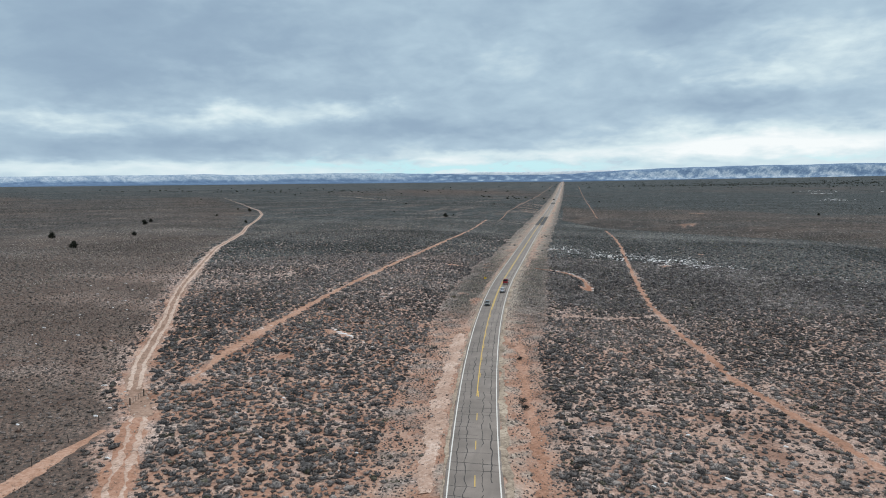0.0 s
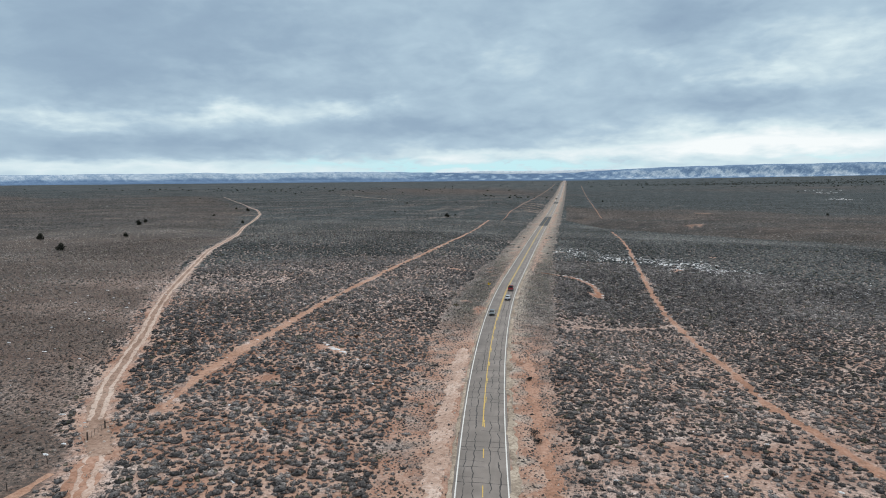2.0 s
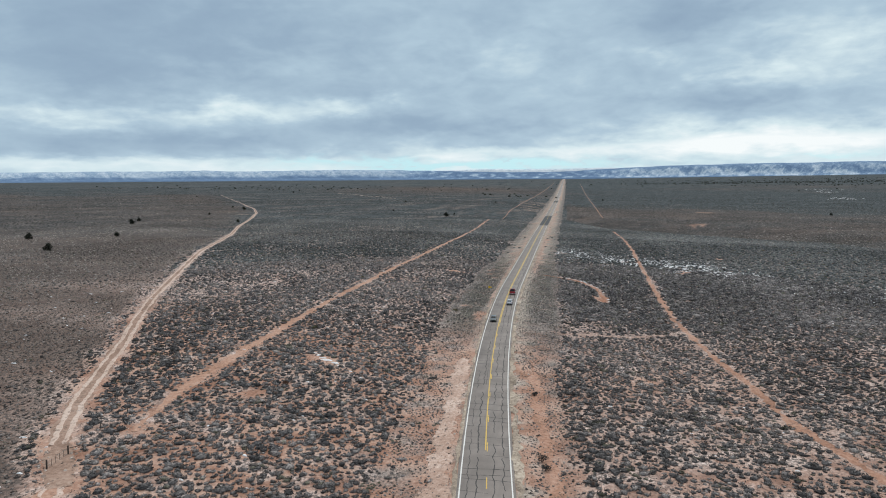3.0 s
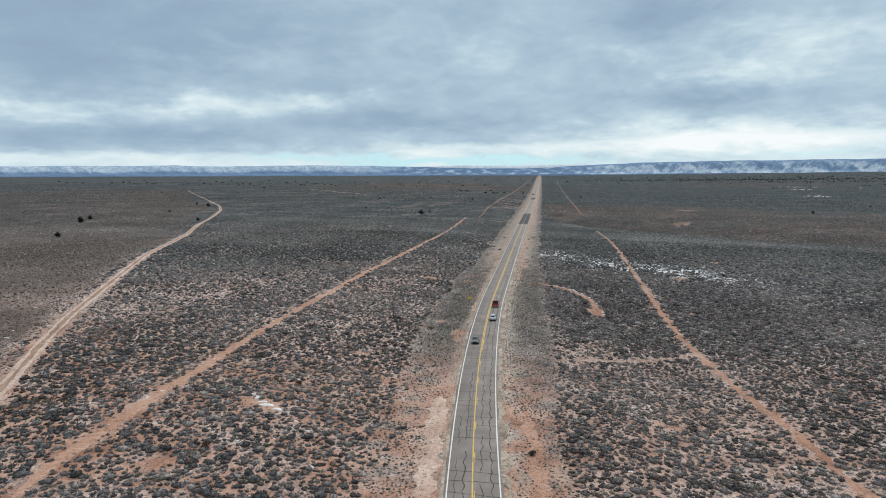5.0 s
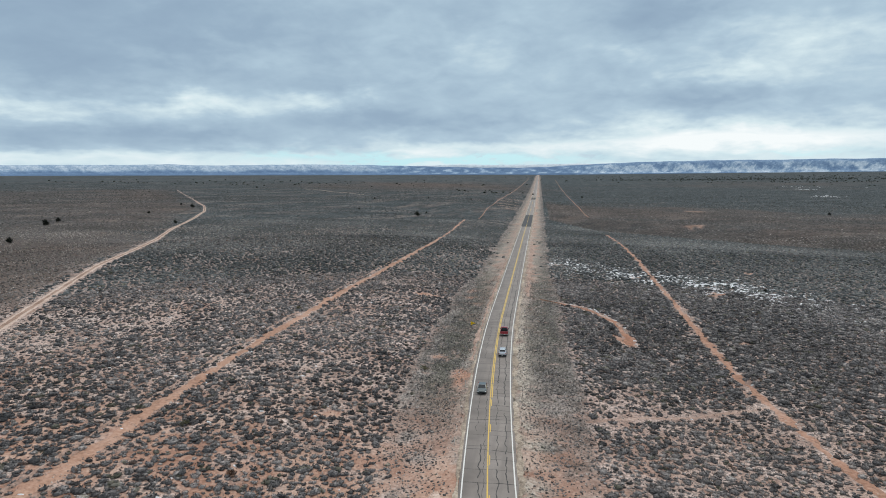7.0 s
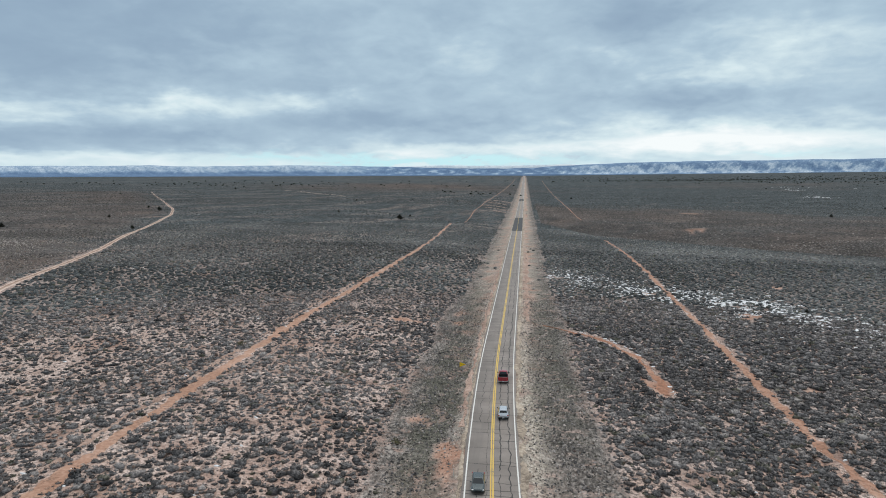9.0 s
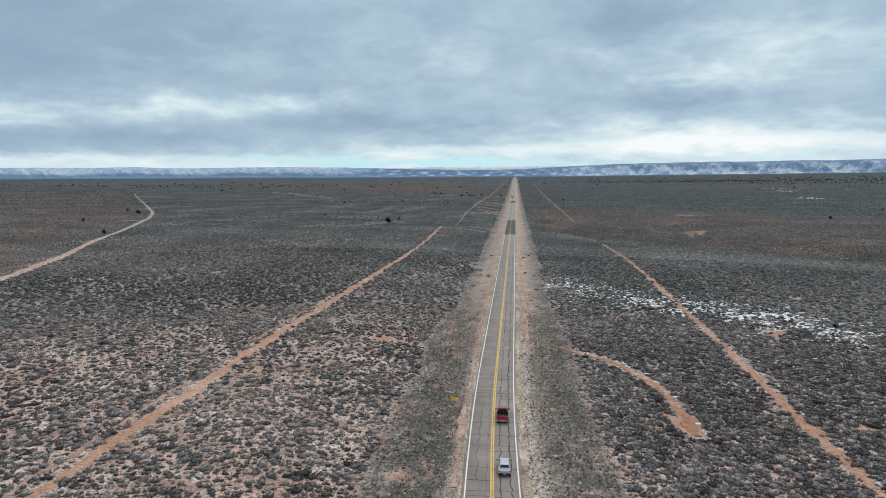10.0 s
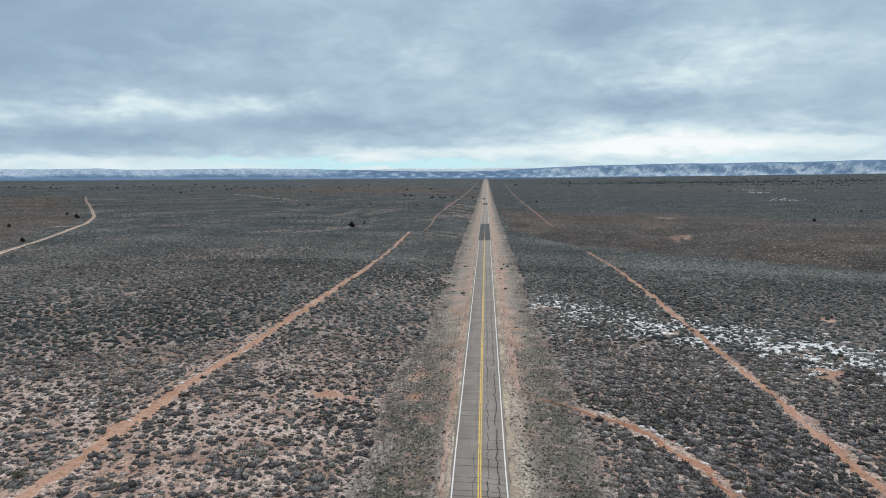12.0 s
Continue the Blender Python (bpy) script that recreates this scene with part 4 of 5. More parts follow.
    for pts, w in ((L1, 2.5), (L2, 1.6), (R1, 1.4)):
        keep = keep & (near_line(x, y, pts) > w)
    x, y = x[keep], y[keep]
    ob = sow("distant_dry_grass", x, y, r.uniform(0.5, 1.3, len(x)), r.uniform(0.4, 0.7, len(x)), np.clip(0.80 + 0.16 * r.normal(size=len(x)), 0.02, 0.98), [grass_shape(s + 20, 4) for s in range(7)], DRY, 50)
    tagged(ob, "pale dry grass among the bushes further off", "grass", kind="stuff")

    # small dry tufts between the bushes and on the mown strips
    x, y, r = scattered(47, 0.88, -150, 110, 60, 420)
    ok, far = in_reach(x, y)
    v = verge(x, y)
    d = np.abs(x - road_x(y))
    want = np.where(v > 0.5, 0.85, 0.7) * (1 - 0.3 * red_soil(x, y)) * (d > 4.9)
    for pts, w in ((L1, 1.7), (L2, 1.2), (R1, 0.9), (SPUR, 1.2), (WASH, 0.6)):
        want = want * (near_line(x, y, pts) > w)
    rut = near_line(x, y, L1_NEAR)
    want = want * ((rut > 1.7) | (rut < 0.35))
    keep = ok & (far < 190) & (r.uniform(size=len(x)) < want)
    x, y = x[keep], y[keep]
    ob = sow("dry_grass", x, y, r.uniform(0.28, 0.72, len(x)), r.uniform(0.6, 1.0, len(x)), np.clip(0.45 - 0.20 * westward(x, y) + 0.12 * ease(190, 240, y) * (verge(x, y) < 0.3) - 0.18 * weedy(x, y) - 0.12 * (verge(x, y) < 0.3) * (1 - 0.8 * ease(180, 230, y)) + 0.25 * r.normal(size=len(x)), 0.02, 0.98), [grass_shape(s, 4) for s in range(9)], DRY, 48)
    tagged(ob, "tufts of dry grey grass on the verges and between bushes", "grass", kind="stuff")


build_scrub()


def build_low_growth():
    """Knee-high weeds and tussocks on the banks and mown strips close to the asphalt."""
    x, y, r = scattered(55, 0.62, -60, 25, 60, 345)
    ok, far = in_reach(x, y)
    d = x - road_x(y)
    near = 1 - ease(15, 20, np.abs(d) + 2 * waves(x, y, 12, 39))
    want = near * ease(5.2, 7.5 + 1.5 * (d < 0) * (y < 190), np.abs(d) + 0.8 * waves(x, y, 6, 40)) * np.clip(0.62 + 0.5 * waves(x, y, 9, 41), 0.1, 1)
    keep = ok & (far < 185) & (r.uniform(size=len(x)) < want) & (near_line(x, y, WASH) > 1.2)
    x, y = x[keep], y[keep]
    late = ease(185, 225, y)
    tone = np.clip(0.26 + 0.14 * late - 0.10 * weedy(x, y) + (0.16 + 0.14 * late) * r.normal(size=len(x)), 0.02, 0.98)
    ob = sow("roadside_weeds", x, y, r.uniform(0.26, 0.62, len(x)) + 0.25 * r.uniform(size=len(x)) ** 4, r.uniform(0.6, 1.0, len(x)), tone, [clump_shape(s + 60, 4, False) for s in range(8)], SAGE, 56)
    tagged(ob, "low grey weeds and tussocks on the banks beside the road", "weeds", kind="stuff")
    x, y, r = scattered(57, 0.62, -60, 15, 165, 345)
    ok, far = in_reach(x, y)
    d = x - road_x(y)
    want = verge(x, y) * ease(4.7, 5.6, np.abs(d)) * ease(165, 200, y) * np.clip(0.55 + 0.5 * waves(x, y, 7, 43), 0.1, 0.9)
    keep = ok & (far < 175) & (r.uniform(size=len(x)) < want)
    x, y = x[keep], y[keep]
    tone = np.clip(0.58 - 0.26 * weedy(x, y) + 0.10 * (np.abs(x - road_x(y)) < 8) + 0.22 * r.normal(size=len(x)), 0.02, 0.98)
    ob = sow("verge_grass", x, y, r.uniform(0.3, 0.75, len(x)), r.uniform(0.6, 1.0, len(x)), tone, [grass_shape(s + 40, 3) for s in range(9)], DRY, 58)
    tagged(ob, "bleached straw-coloured grass on the mown strips", "grass", kind="stuff")


build_low_growth()


def build_stones():
    """Small stones thrown up along the dirt tracks and the graded road edges."""
    r = np.random.RandomState(95)
    rings = []
    for k in range(6):
        a = 2 * np.pi * np.arange(5) / 5
        V = [(0.5 * q * np.cos(t), 0.5 * q * np.sin(t), 0.0) for t, q in zip(a, r.uniform(0.7, 1.2, 5))]
        V += [(0.36 * q * np.cos(t + 0.4), 0.36 * q * np.sin(t + 0.4), r.uniform(0.25, 0.42)) for t, q in zip(a, r.uniform(0.6, 1.1, 5))]
        F = []
        for j in range(5):
            b = (j + 1) % 5
            F += [(j, b, 5 + j), (b, 5 + b, 5 + j)]
        rings.append((np.array(V), np.array(F + [(5, 6, 7), (5, 7, 8), (5, 8, 9)])))
    xs, ys = [], []
    for pts, half, n in ((L2, 1.9, 900), (R1, 1.5, 600), (L1, 2.4, 500), (WASH, 1.2, 160), (LINE[2:40], 8.5, 1500)):
        p = np.array(pts, float)
        u = r.uniform(0, min(len(p), 12) - 1.001 if pts is not L1 else 9.0, n) if half < 8 else r.uniform(0, len(p) - 1.001, n)
        k = u.astype(int)
        f = (u - k)[:, None]
        c = p[k] + f * (p[k + 1] - p[k])
        t = (p[k + 1] - p[k]) / np.linalg.norm(p[k + 1] - p[k], axis=1)[:, None]
        o = half * np.sign(r.uniform(-1, 1, n)) * np.clip(r.normal(0.8, 0.35, n), 0.1, 1.8) if half < 8 else np.sign(r.uniform(-1, 1, n)) * r.uniform(5.0, 14, n)
        xs.append(c[:, 0] + o * t[:, 1])
        ys.append(c[:, 1] - o * t[:, 0])
    x, y = np.concatenate(xs), np.concatenate(ys)
    size = r.uniform(0.14, 0.34, len(x)) + 0.4 * r.uniform(size=len(x)) ** 7
    ob = sow("stones", x, y, size, r.uniform(0.7, 1.3, len(x)), r.uniform(0.15, 1.0, len(x)), rings, STONE, 96)
    tagged(ob, "small pale and brown stones along the dirt tracks", "stones", kind="stuff")


build_stones()


# ---- mountains on the horizon ----
def build_range(name, far, base, tops, seed, rough, label, white=0.0, deep=170, columns=1000):
    """A long slope with gullies, seen far off; tops: bearing in degrees and height in metres."""
    b = np.linspace(-58, 50, columns)
    levels = np.linspace(0, 1, 17)
    B, T = np.meshgrid(np.radians(b), levels)
    deg = np.degrees(B)
    top = np.interp(deg, *zip(*tops))
    run = B * far
    # spurs come down aslant from the rim, with thin gullies between them
    spur = np.abs(waves(run + 190 * T + 45 * waves(run, 90 * T, 160, seed + 7), 40 * T, 150, seed))
    fine = np.abs(waves(run - 70 * T, 60 * T, 55, seed + 1))
    gully = 1 - ease(0.0, 0.34, spur)
    top = top * (1 + rough * waves(run, 0 * T, 700, seed + 2) * 0.5) + 1.8 * waves(run, 0 * T, 130, seed + 3)
    R = far + deep * T - 9 * spur * np.sin(np.pi * np.clip(T, 0.02, 0.98))
    prof = 0.55 * T + 0.45 * ease(0.45, 0.95, T)
    Z = base + (top - base) * prof
    X, Y = -25 + R * np.sin(B), 90 + R * np.cos(B)
    n = len(b)
    i = (np.arange(len(levels) - 1)[:, None] * n + np.arange(n - 1)[None, :]).ravel()
    east, mid = ease(0, 7, deg), ease(-17, -9, deg)
    ragged = 0.08 * waves(run, 30 * T, 230, seed + 6)
    west_snow = 0.13 + 0.46 * ease(0.54, 0.70, T + 0.8 * ragged) * (1 - ease(0.93, 0.97, T)) - 0.12 * gully * ease(0.3, 0.5, T) + 0.06 * fine
    mid_snow = 0.14 + 0.42 * ease(0.0, 0.6, 0.6 * waves(run + 90 * T, 900 * T, 70, seed + 12) + 0.6 * waves(run, 420 * T, 130, seed + 8)) - 0.2 * ease(0.75, 0.95, T)
    patch = 0.8 * waves(run + 60 * T, 330 * T, 105, seed + 9) + 0.8 * waves(run, 420 * T, 30, seed + 10)
    east_snow = 0.31 + 0.39 * ease(-0.15, 0.95, patch + 0.80 - 1.05 * np.abs(T - 0.55) / 0.5 - 0.22 * ease(14, 26, deg)) * (1 - ease(0.84, 0.93, T)) - 0.10 * gully
    snow = (west_snow * (1 - mid) + mid_snow * mid) * (1 - east) + east_snow * east
    snow = np.clip(white + snow, 0, 1)
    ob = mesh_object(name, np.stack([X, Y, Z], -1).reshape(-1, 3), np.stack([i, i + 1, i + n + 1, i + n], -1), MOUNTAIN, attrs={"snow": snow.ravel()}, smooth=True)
    tagged(ob, label, "mountain range", kind="structure")


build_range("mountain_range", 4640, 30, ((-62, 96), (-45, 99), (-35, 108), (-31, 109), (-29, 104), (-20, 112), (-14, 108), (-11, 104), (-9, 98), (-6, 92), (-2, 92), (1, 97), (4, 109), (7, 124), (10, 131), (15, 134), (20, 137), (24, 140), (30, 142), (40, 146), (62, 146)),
            61, 0.05, "long mesa tinted haze-blue with snow-streaked slopes on the horizon")
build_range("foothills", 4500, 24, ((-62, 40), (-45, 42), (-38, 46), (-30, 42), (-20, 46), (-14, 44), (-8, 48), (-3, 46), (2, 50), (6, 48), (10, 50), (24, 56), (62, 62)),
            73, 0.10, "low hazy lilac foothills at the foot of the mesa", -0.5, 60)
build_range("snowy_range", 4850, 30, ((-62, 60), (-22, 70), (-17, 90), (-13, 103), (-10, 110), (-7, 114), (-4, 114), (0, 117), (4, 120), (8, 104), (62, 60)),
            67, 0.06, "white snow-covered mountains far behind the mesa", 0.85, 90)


# ---- snow left over from the last fall ----
def build_snow():
    r = np.random.RandomState(71)
    band = np.array(SNOW_BAND, float)
    m = 6600
    t = (len(band) - 1.001) * r.uniform(size=m) ** 0.8
    k = t.astype(int)
    loose = np.where(r.uniform(size=m) < 0.55, 0.8, 1.6)
    bx = band[k, 0] + (t - k) * (band[k + 1, 0] - band[k, 0]) + r.normal(size=m) * 8 * loose
    by = band[k, 1] + (t - k) * (band[k + 1, 1] - band[k, 1]) + r.normal(size=m) * 10 * loose - 6 * (loose > 1)
    bs = r.uniform(0.20, 0.56, m) + 0.8 * r.uniform(size=m) ** 9 * (loose < 1)
    ok = waves(bx, by, 13, 15) > 0.1 - 0.4 * (loose < 1)
    sx_, sy_ = r.uniform(-170, 110, 900), r.uniform(75, 450, 900)
    ss = r.uniform(0.12, 0.42, 900)
    w = np.array(WASH)
    k = r.randint(0, len(w) - 1, 26)
    f = r.uniform(size=26)
    wx, wy = w[k, 0] + f * (w[k + 1, 0] - w[k, 0]) + r.uniform(1.2, 2.6, 26), w[k, 1] + f * (w[k + 1, 1] - w[k, 1]) + r.uniform(0.2, 1.5, 26)
    lx = np.array((-60.6, -58.8, -57.2, -55.6, -53.6, -52.2, 14, 18, 22.5, 27, 31, 16.5, 20, -49, -46))
    ly = np.array((157.1, 155.8, 154.4, 153.4, 152.4, 151.2, 88, 91, 92, 88, 90, 99, 104, 149, 146.5))
    ls = np.array((0.5, 0.7, 0.6, 1.0, 0.9, 0.4, 0.4, 0.35, 0.5, 0.5, 0.45, 0.3, 0.35, 0.35, 0.3))
    fx, fy = np.r_[r.normal(551, 14, 26), r.normal(671, 16, 14), r.normal(760, 60, 20)], np.r_[r.normal(1468, 20, 26), r.normal(1874, 14, 14), r.normal(2050, 60, 20)]
    lx, ly, ls = np.r_[lx, fx], np.r_[ly, fy], np.r_[ls, r.uniform(1.0, 3.4, 60)]
    X = np.concatenate([bx[ok], sx_, wx, lx])
    Y = np.concatenate([by[ok], sy_, wy, ly])
    S = np.concatenate([bs[ok], ss, r.uniform(0.25, 0.6, 26), ls])
    good = ((np.abs(X - road_x(Y)) > 18) | ((np.abs(X - road_x(Y)) > 15) & (Y > 290) & (Y < 400))) & (near_line(X, Y, R1) > 1.0)
    X, Y, S = X[good], Y[good], S[good]
    m, ring = len(X), 7
    a = 2 * np.pi * np.arange(ring) / ring
    turn, long = r.uniform(-0.5, 0.5, (m, 1)), r.uniform(0.9, 2.0, (m, 1))
    q = S[:, None] * r.uniform(0.45, 1.2, (m, ring))
    lx_, ly_ = q * np.cos(a) * long, q * np.sin(a) * 0.6
    px, py = X[:, None] + lx_ * np.cos(turn) - ly_ * np.sin(turn), Y[:, None] + lx_ * np.sin(turn) + ly_ * np.cos(turn)
    outer = np.stack([px, py, height(px, py) - 0.03], -1)
    ix, iy = X[:, None] + 0.7 * (px - X[:, None]), Y[:, None] + 0.7 * (py - Y[:, None])
    inner = np.stack([ix, iy, height(ix, iy) + 0.10 + 0.08 * np.minimum(S, 3)[:, None]], -1)
    top = np.stack([X, Y, height(X, Y) + 0.12 + 0.09 * np.minimum(S, 3)], -1)[:, None]
    V = np.concatenate([outer, inner, top], 1)
    F = []
    for j in range(ring):
        b = (j + 1) % ring
        F += [(j, b, ring + j), (b, ring + b, ring + j), (ring + j, ring + b, 2 * ring)]
    F = (np.array(F)[None] + (np.arange(m) * (2 * ring + 1))[:, None, None]).reshape(-1, 3)
    tagged(mesh_object("snow_patches", V.reshape(-1, 3), F, SNOW, smooth=True), "small patches of old white snow among the bushes", "snow", kind="stuff")


build_snow()


# ---- junipers ----
def juniper(seed, wide=3.9, tall=3.7):
    r = np.random.RandomState(seed)
    tree = tagged(new("juniper_tree"), "dark green juniper tree standing alone in the scrub", "tree", "scattered junipers")
    bm = bmesh.new()
    rod(bm, (0, 0, -0.2), (0.1, 0.05, tall * 0.55), 0.22, 0.09)
    tips = []
    for k in range(7):
        a = k * 0.9 + r.uniform(-0.3, 0.3)
        q = r.uniform(0.20, 0.34) * wide
        tip = (q * math.cos(a), q * math.sin(a), tall * r.uniform(0.2, 0.68))
        rod(bm, (0.03, 0.02, tall * r.uniform(0.08, 0.35)), tip, 0.09, 0.03, 6)
        tips.append(tip)
    part("trunk", bm, BARK, tree, "twisted brown trunk and limbs")
    tips += [(0.1, 0, tall * 0.8), (0.3, -0.3, tall * 0.55), (-0.4, 0.3, tall * 0.5), (0.0, 0.1, tall * 0.3)]
    V, F, T = [], [], []
    for c in tips:
        for k in range(70):
            v = r.normal(size=3)
            v = v / np.linalg.norm(v) * r.uniform(0.5, 1.0) ** 0.5 * np.array((0.20 * wide, 0.20 * wide, 0.2 * tall))
            p = np.array(c) + v
            if p[2] < 0.12:
                p[2] = 0.12 + r.uniform(0, 0.2)
            n0 = len(V)
            for j in range(3):
                V.append(tuple(p + r.uniform(-0.34, 0.34, 3)))
            F.append((n0, n0 + 1, n0 + 2))
            T += [r.uniform()] * 3
    mesh_object("crown", V, F, JUNIPER, tree, {"tone": T})
    return tree


MOTHERS = [juniper(s) for s in (81, 82, 83)]
TREES = ((-319.7, 349.7, 5.9), (-265.5, 305.2, 5.4), (-280.4, 375.7, 4.2), (-346, 478, 6.0), (-363, 510, 4.4), (-369, 630, 3.6), (-422, 773, 3.4), (-279, 524, 3.6), (-380, 724, 5.8), (-125, 664.5, 6.2),
         (-129, 734, 2.8), (-648, 1466, 5.5), (-256.6, 1015, 3.4), (-202, 742, 2.6), (66.5, 1350, 5), (300, 846, 4.6), (-187, 1082, 2.8), (-118, 1065, 2.8), (439, 1014, 3.6), (67.3, 335, 1.6))
for k, (tx, ty, w) in enumerate(TREES):
    w = w * 1.08
    m = Matrix.Translation((tx, ty, float(height(tx, ty)) - 0.05)) @ pose(0, 0, 0, 0, 0, 67 * k) @ Matrix.Scale(w / 5.0, 4)
    if k < 3:
        MOTHERS[k].matrix_basis = m
    else:
        copy_thing(MOTHERS[k % 3], m).scale = (w / 5.0,) * 3


def build_far_trees():
    r = np.random.RandomState(91)
    groups = ((-1150, 1850, 260, 160, 70), (-800, 2100, 300, 200, 30), (-150, 1490, 60, 40, 16), (850, 2950, 380, 220, 330), (1200, 2450, 260, 260, 130), (1500, 2900, 300, 200, 160), (500, 3300, 300, 200, 80), (-500, 2300, 500, 300, 40), (760, 2850, 300, 50, 300), (1350, 2750, 260, 40, 180), (1000, 2500, 240, 30, 60))
    x = np.concatenate([r.normal(a, c, n) for a, b, c, d, n in groups])
    y = np.concatenate([r.normal(b, d, n) for a, b, c, d, n in groups])
    size = r.uniform(2.5, 7.0, len(x))
    ob = sow("far_junipers", x, y, size, r.uniform(0.7, 1.1, len(x)), r.uniform(0.1, 0.9, len(x)), [bush_shape(s, 4, 5, 3) for s in range(6)], JUNIPER, 92)
    tagged(ob, "dark dots of juniper woodland on the far plain", "far woodland", kind="stuff")


build_far_trees()


# ---- fence beside the dirt track, sign and marker posts ----
WOOD = plain("weathered_post_wood", (0.055, 0.045, 0.038), 0.95, grain=0.4)
STEEL = plain("galvanised_steel", (0.35, 0.35, 0.34), 0.5, 0.8)
SIGN_YELLOW = plain("yellow_sign_sheet", (1.0, 0.62, 0.005), 0.5, grain=0.05)
BLACK = plain("black_print", (0.02, 0.02, 0.02), 0.6)
MARKER = plain("white_marker_plastic", (0.62, 0.60, 0.55), 0.6)


def stand(ob, x, y, turn=0.0, drop=0.0):
    ob.matrix_basis = pose(x, y, float(height(x, y)) - drop, 0, 0, turn)
    return ob


def fence_post(tall, r0):
    ob = tagged(new("fence_post"), "weathered dark wooden post of a field fence", "fence post", "field fence posts")
    bm = bmesh.new()
    rod(bm, (0, 0, -0.3), (0.03, 0.02, tall), r0, r0 * 0.85, 9)
    part("post", bm, WOOD, ob)
    bm = bmesh.new()
    rod(bm, (0.03, 0.02, tall - 0.01), (0.03, 0.02, tall + 0.02), r0 * 0.85, r0 * 0.5, 9)
    part("post_top", bm, WOOD, ob)
    return ob


slim, stout = fence_post(1.2, 0.06), fence_post(1.3, 0.12)
posts = ((-69.5, 63.2), (-70.6, 71.0), (-71.6, 78.7), (-72.7, 86.3), (-75.0, 107), (-76.0, 114.5), (-77.2, 122), (-78.3, 129.5), (-79.5, 137))
for k, (px, py) in enumerate(posts):
    m = pose(px, py, float(height(px, py)), 2 * math.sin(k * 2.1), 2 * math.cos(k * 1.7), 40 * k)
    if k:
        copy_thing(slim, m)
    else:
        slim.matrix_basis = m
stand(stout, -73.1, 94.3)
copy_thing(stout, pose(-73.7, 98.8, float(height(-73.7, 98.8)), 0, 0, 25))
gate = tagged(new("gate_brace"), "short wooden brace beside the gate post", "fence brace")
stand(gate, -72.5, 100.3)
bm = bmesh.new()
rod(bm, (0, 0, -0.3), (0, 0, 1.15), 0.08, 0.07)
part("post", bm, WOOD, gate)
bm = bmesh.new()
rod(bm, (0, 0, 0.95), (-1.12, -1.4, 0.95), 0.05, 0.05)
part("rail", bm, WOOD, gate)


def wire_gate(x0, y0, x1, y1):
    """A slack gate of wires and thin stays across the track, closed."""
    ob = tagged(new("wire_gate"), "closed wire gate with thin wooden stays across the track", "gate")
    base = Vector((x0, y0, float(height(x0, y0))))
    ob.matrix_basis = Matrix.Translation(base)
    run = Vector((x1 - x0, y1 - y0, float(height(x1, y1)) - base.z))
    for k in range(1, 5):
        p = run * (k / 5)
        bm = bmesh.new()
        rod(bm, p + Vector((0, 0, 0.06)), p + Vector((0.03, 0.02, 1.05)), 0.028, 0.024, 7)
        part("stay", bm, WOOD, ob)
    for z in (0.25, 0.55, 0.85, 1.02):
        bm = bmesh.new()
        for k in range(5):
            sag = lambda f: Vector((0, 0, z - 0.05 * math.sin(math.pi * f)))
            rod(bm, run * (k / 5) + sag(k / 5), run * ((k + 1) / 5) + sag((k + 1) / 5), 0.008, 0.008, 5)
        part("wire", bm, STEEL, ob)
    return ob


wire_gate(-73.1, 94.42, -73.68, 98.68)


# ---- shrubs that stand out from the sage ----
DARK_LEAF = leaf_material("dark_shrub_leaves", ((0.1, (0.012, 0.013, 0.013)), (0.5, (0.034, 0.036, 0.036)), (0.9, (0.085, 0.088, 0.085))))
OLIVE_LEAF = leaf_material("olive_shrub_leaves", ((0.1, (0.030, 0.030, 0.014)), (0.5, (0.085, 0.082, 0.040)), (0.9, (0.20, 0.18, 0.095))))
RUSSET_LEAF = leaf_material("russet_shrub_leaves", ((0.1, (0.030, 0.016, 0.011)), (0.5, (0.085, 0.045, 0.030)), (0.9, (0.20, 0.115, 0.075))))


def shrub(seed, x, y, wide, tall, leaf, label):
    """A larger bush: a few stems and a loose crown of leafy sprays."""
    r = np.random.RandomState(seed)
    ob = tagged(new("shrub"), label, "shrub", "solitary shrubs")
    stand(ob, x, y, 40 * seed)
    bm = bmesh.new()
    tips = []
    for k in range(6):
        a, q = k * 1.05 + r.uniform(-0.3, 0.3), wide * r.uniform(0.12, 0.30)
        tips.append((q * math.cos(a), q * math.sin(a), tall * r.uniform(0.35, 0.75)))
        rod(bm, (0.03 * math.cos(a), 0.03 * math.sin(a), -0.05), tips[-1], 0.03, 0.012, 6)
    part("stems", bm, BARK, ob, "thin grey-brown stems")
    V, F, T = [], [], []
    for c in tips + [(0, 0, tall * 0.7)]:
        for k in range(45):
            v = r.normal(size=3)
            p = np.array(c) + v / np.linalg.norm(v) * r.uniform(0.3, 1.0) ** 0.5 * np.array((0.24 * wide, 0.24 * wide, 0.24 * tall))
            p[2] = max(p[2], 0.06)
            n0, t = len(V), r.uniform()
            V += [tuple(p + r.uniform(-0.13, 0.13, 3)) for j in range(3)]
            T += [t] * 3
            F.append((n0, n0 + 1, n0 + 2))
    mesh_object("crown", V, F, leaf, ob, {"tone": T})


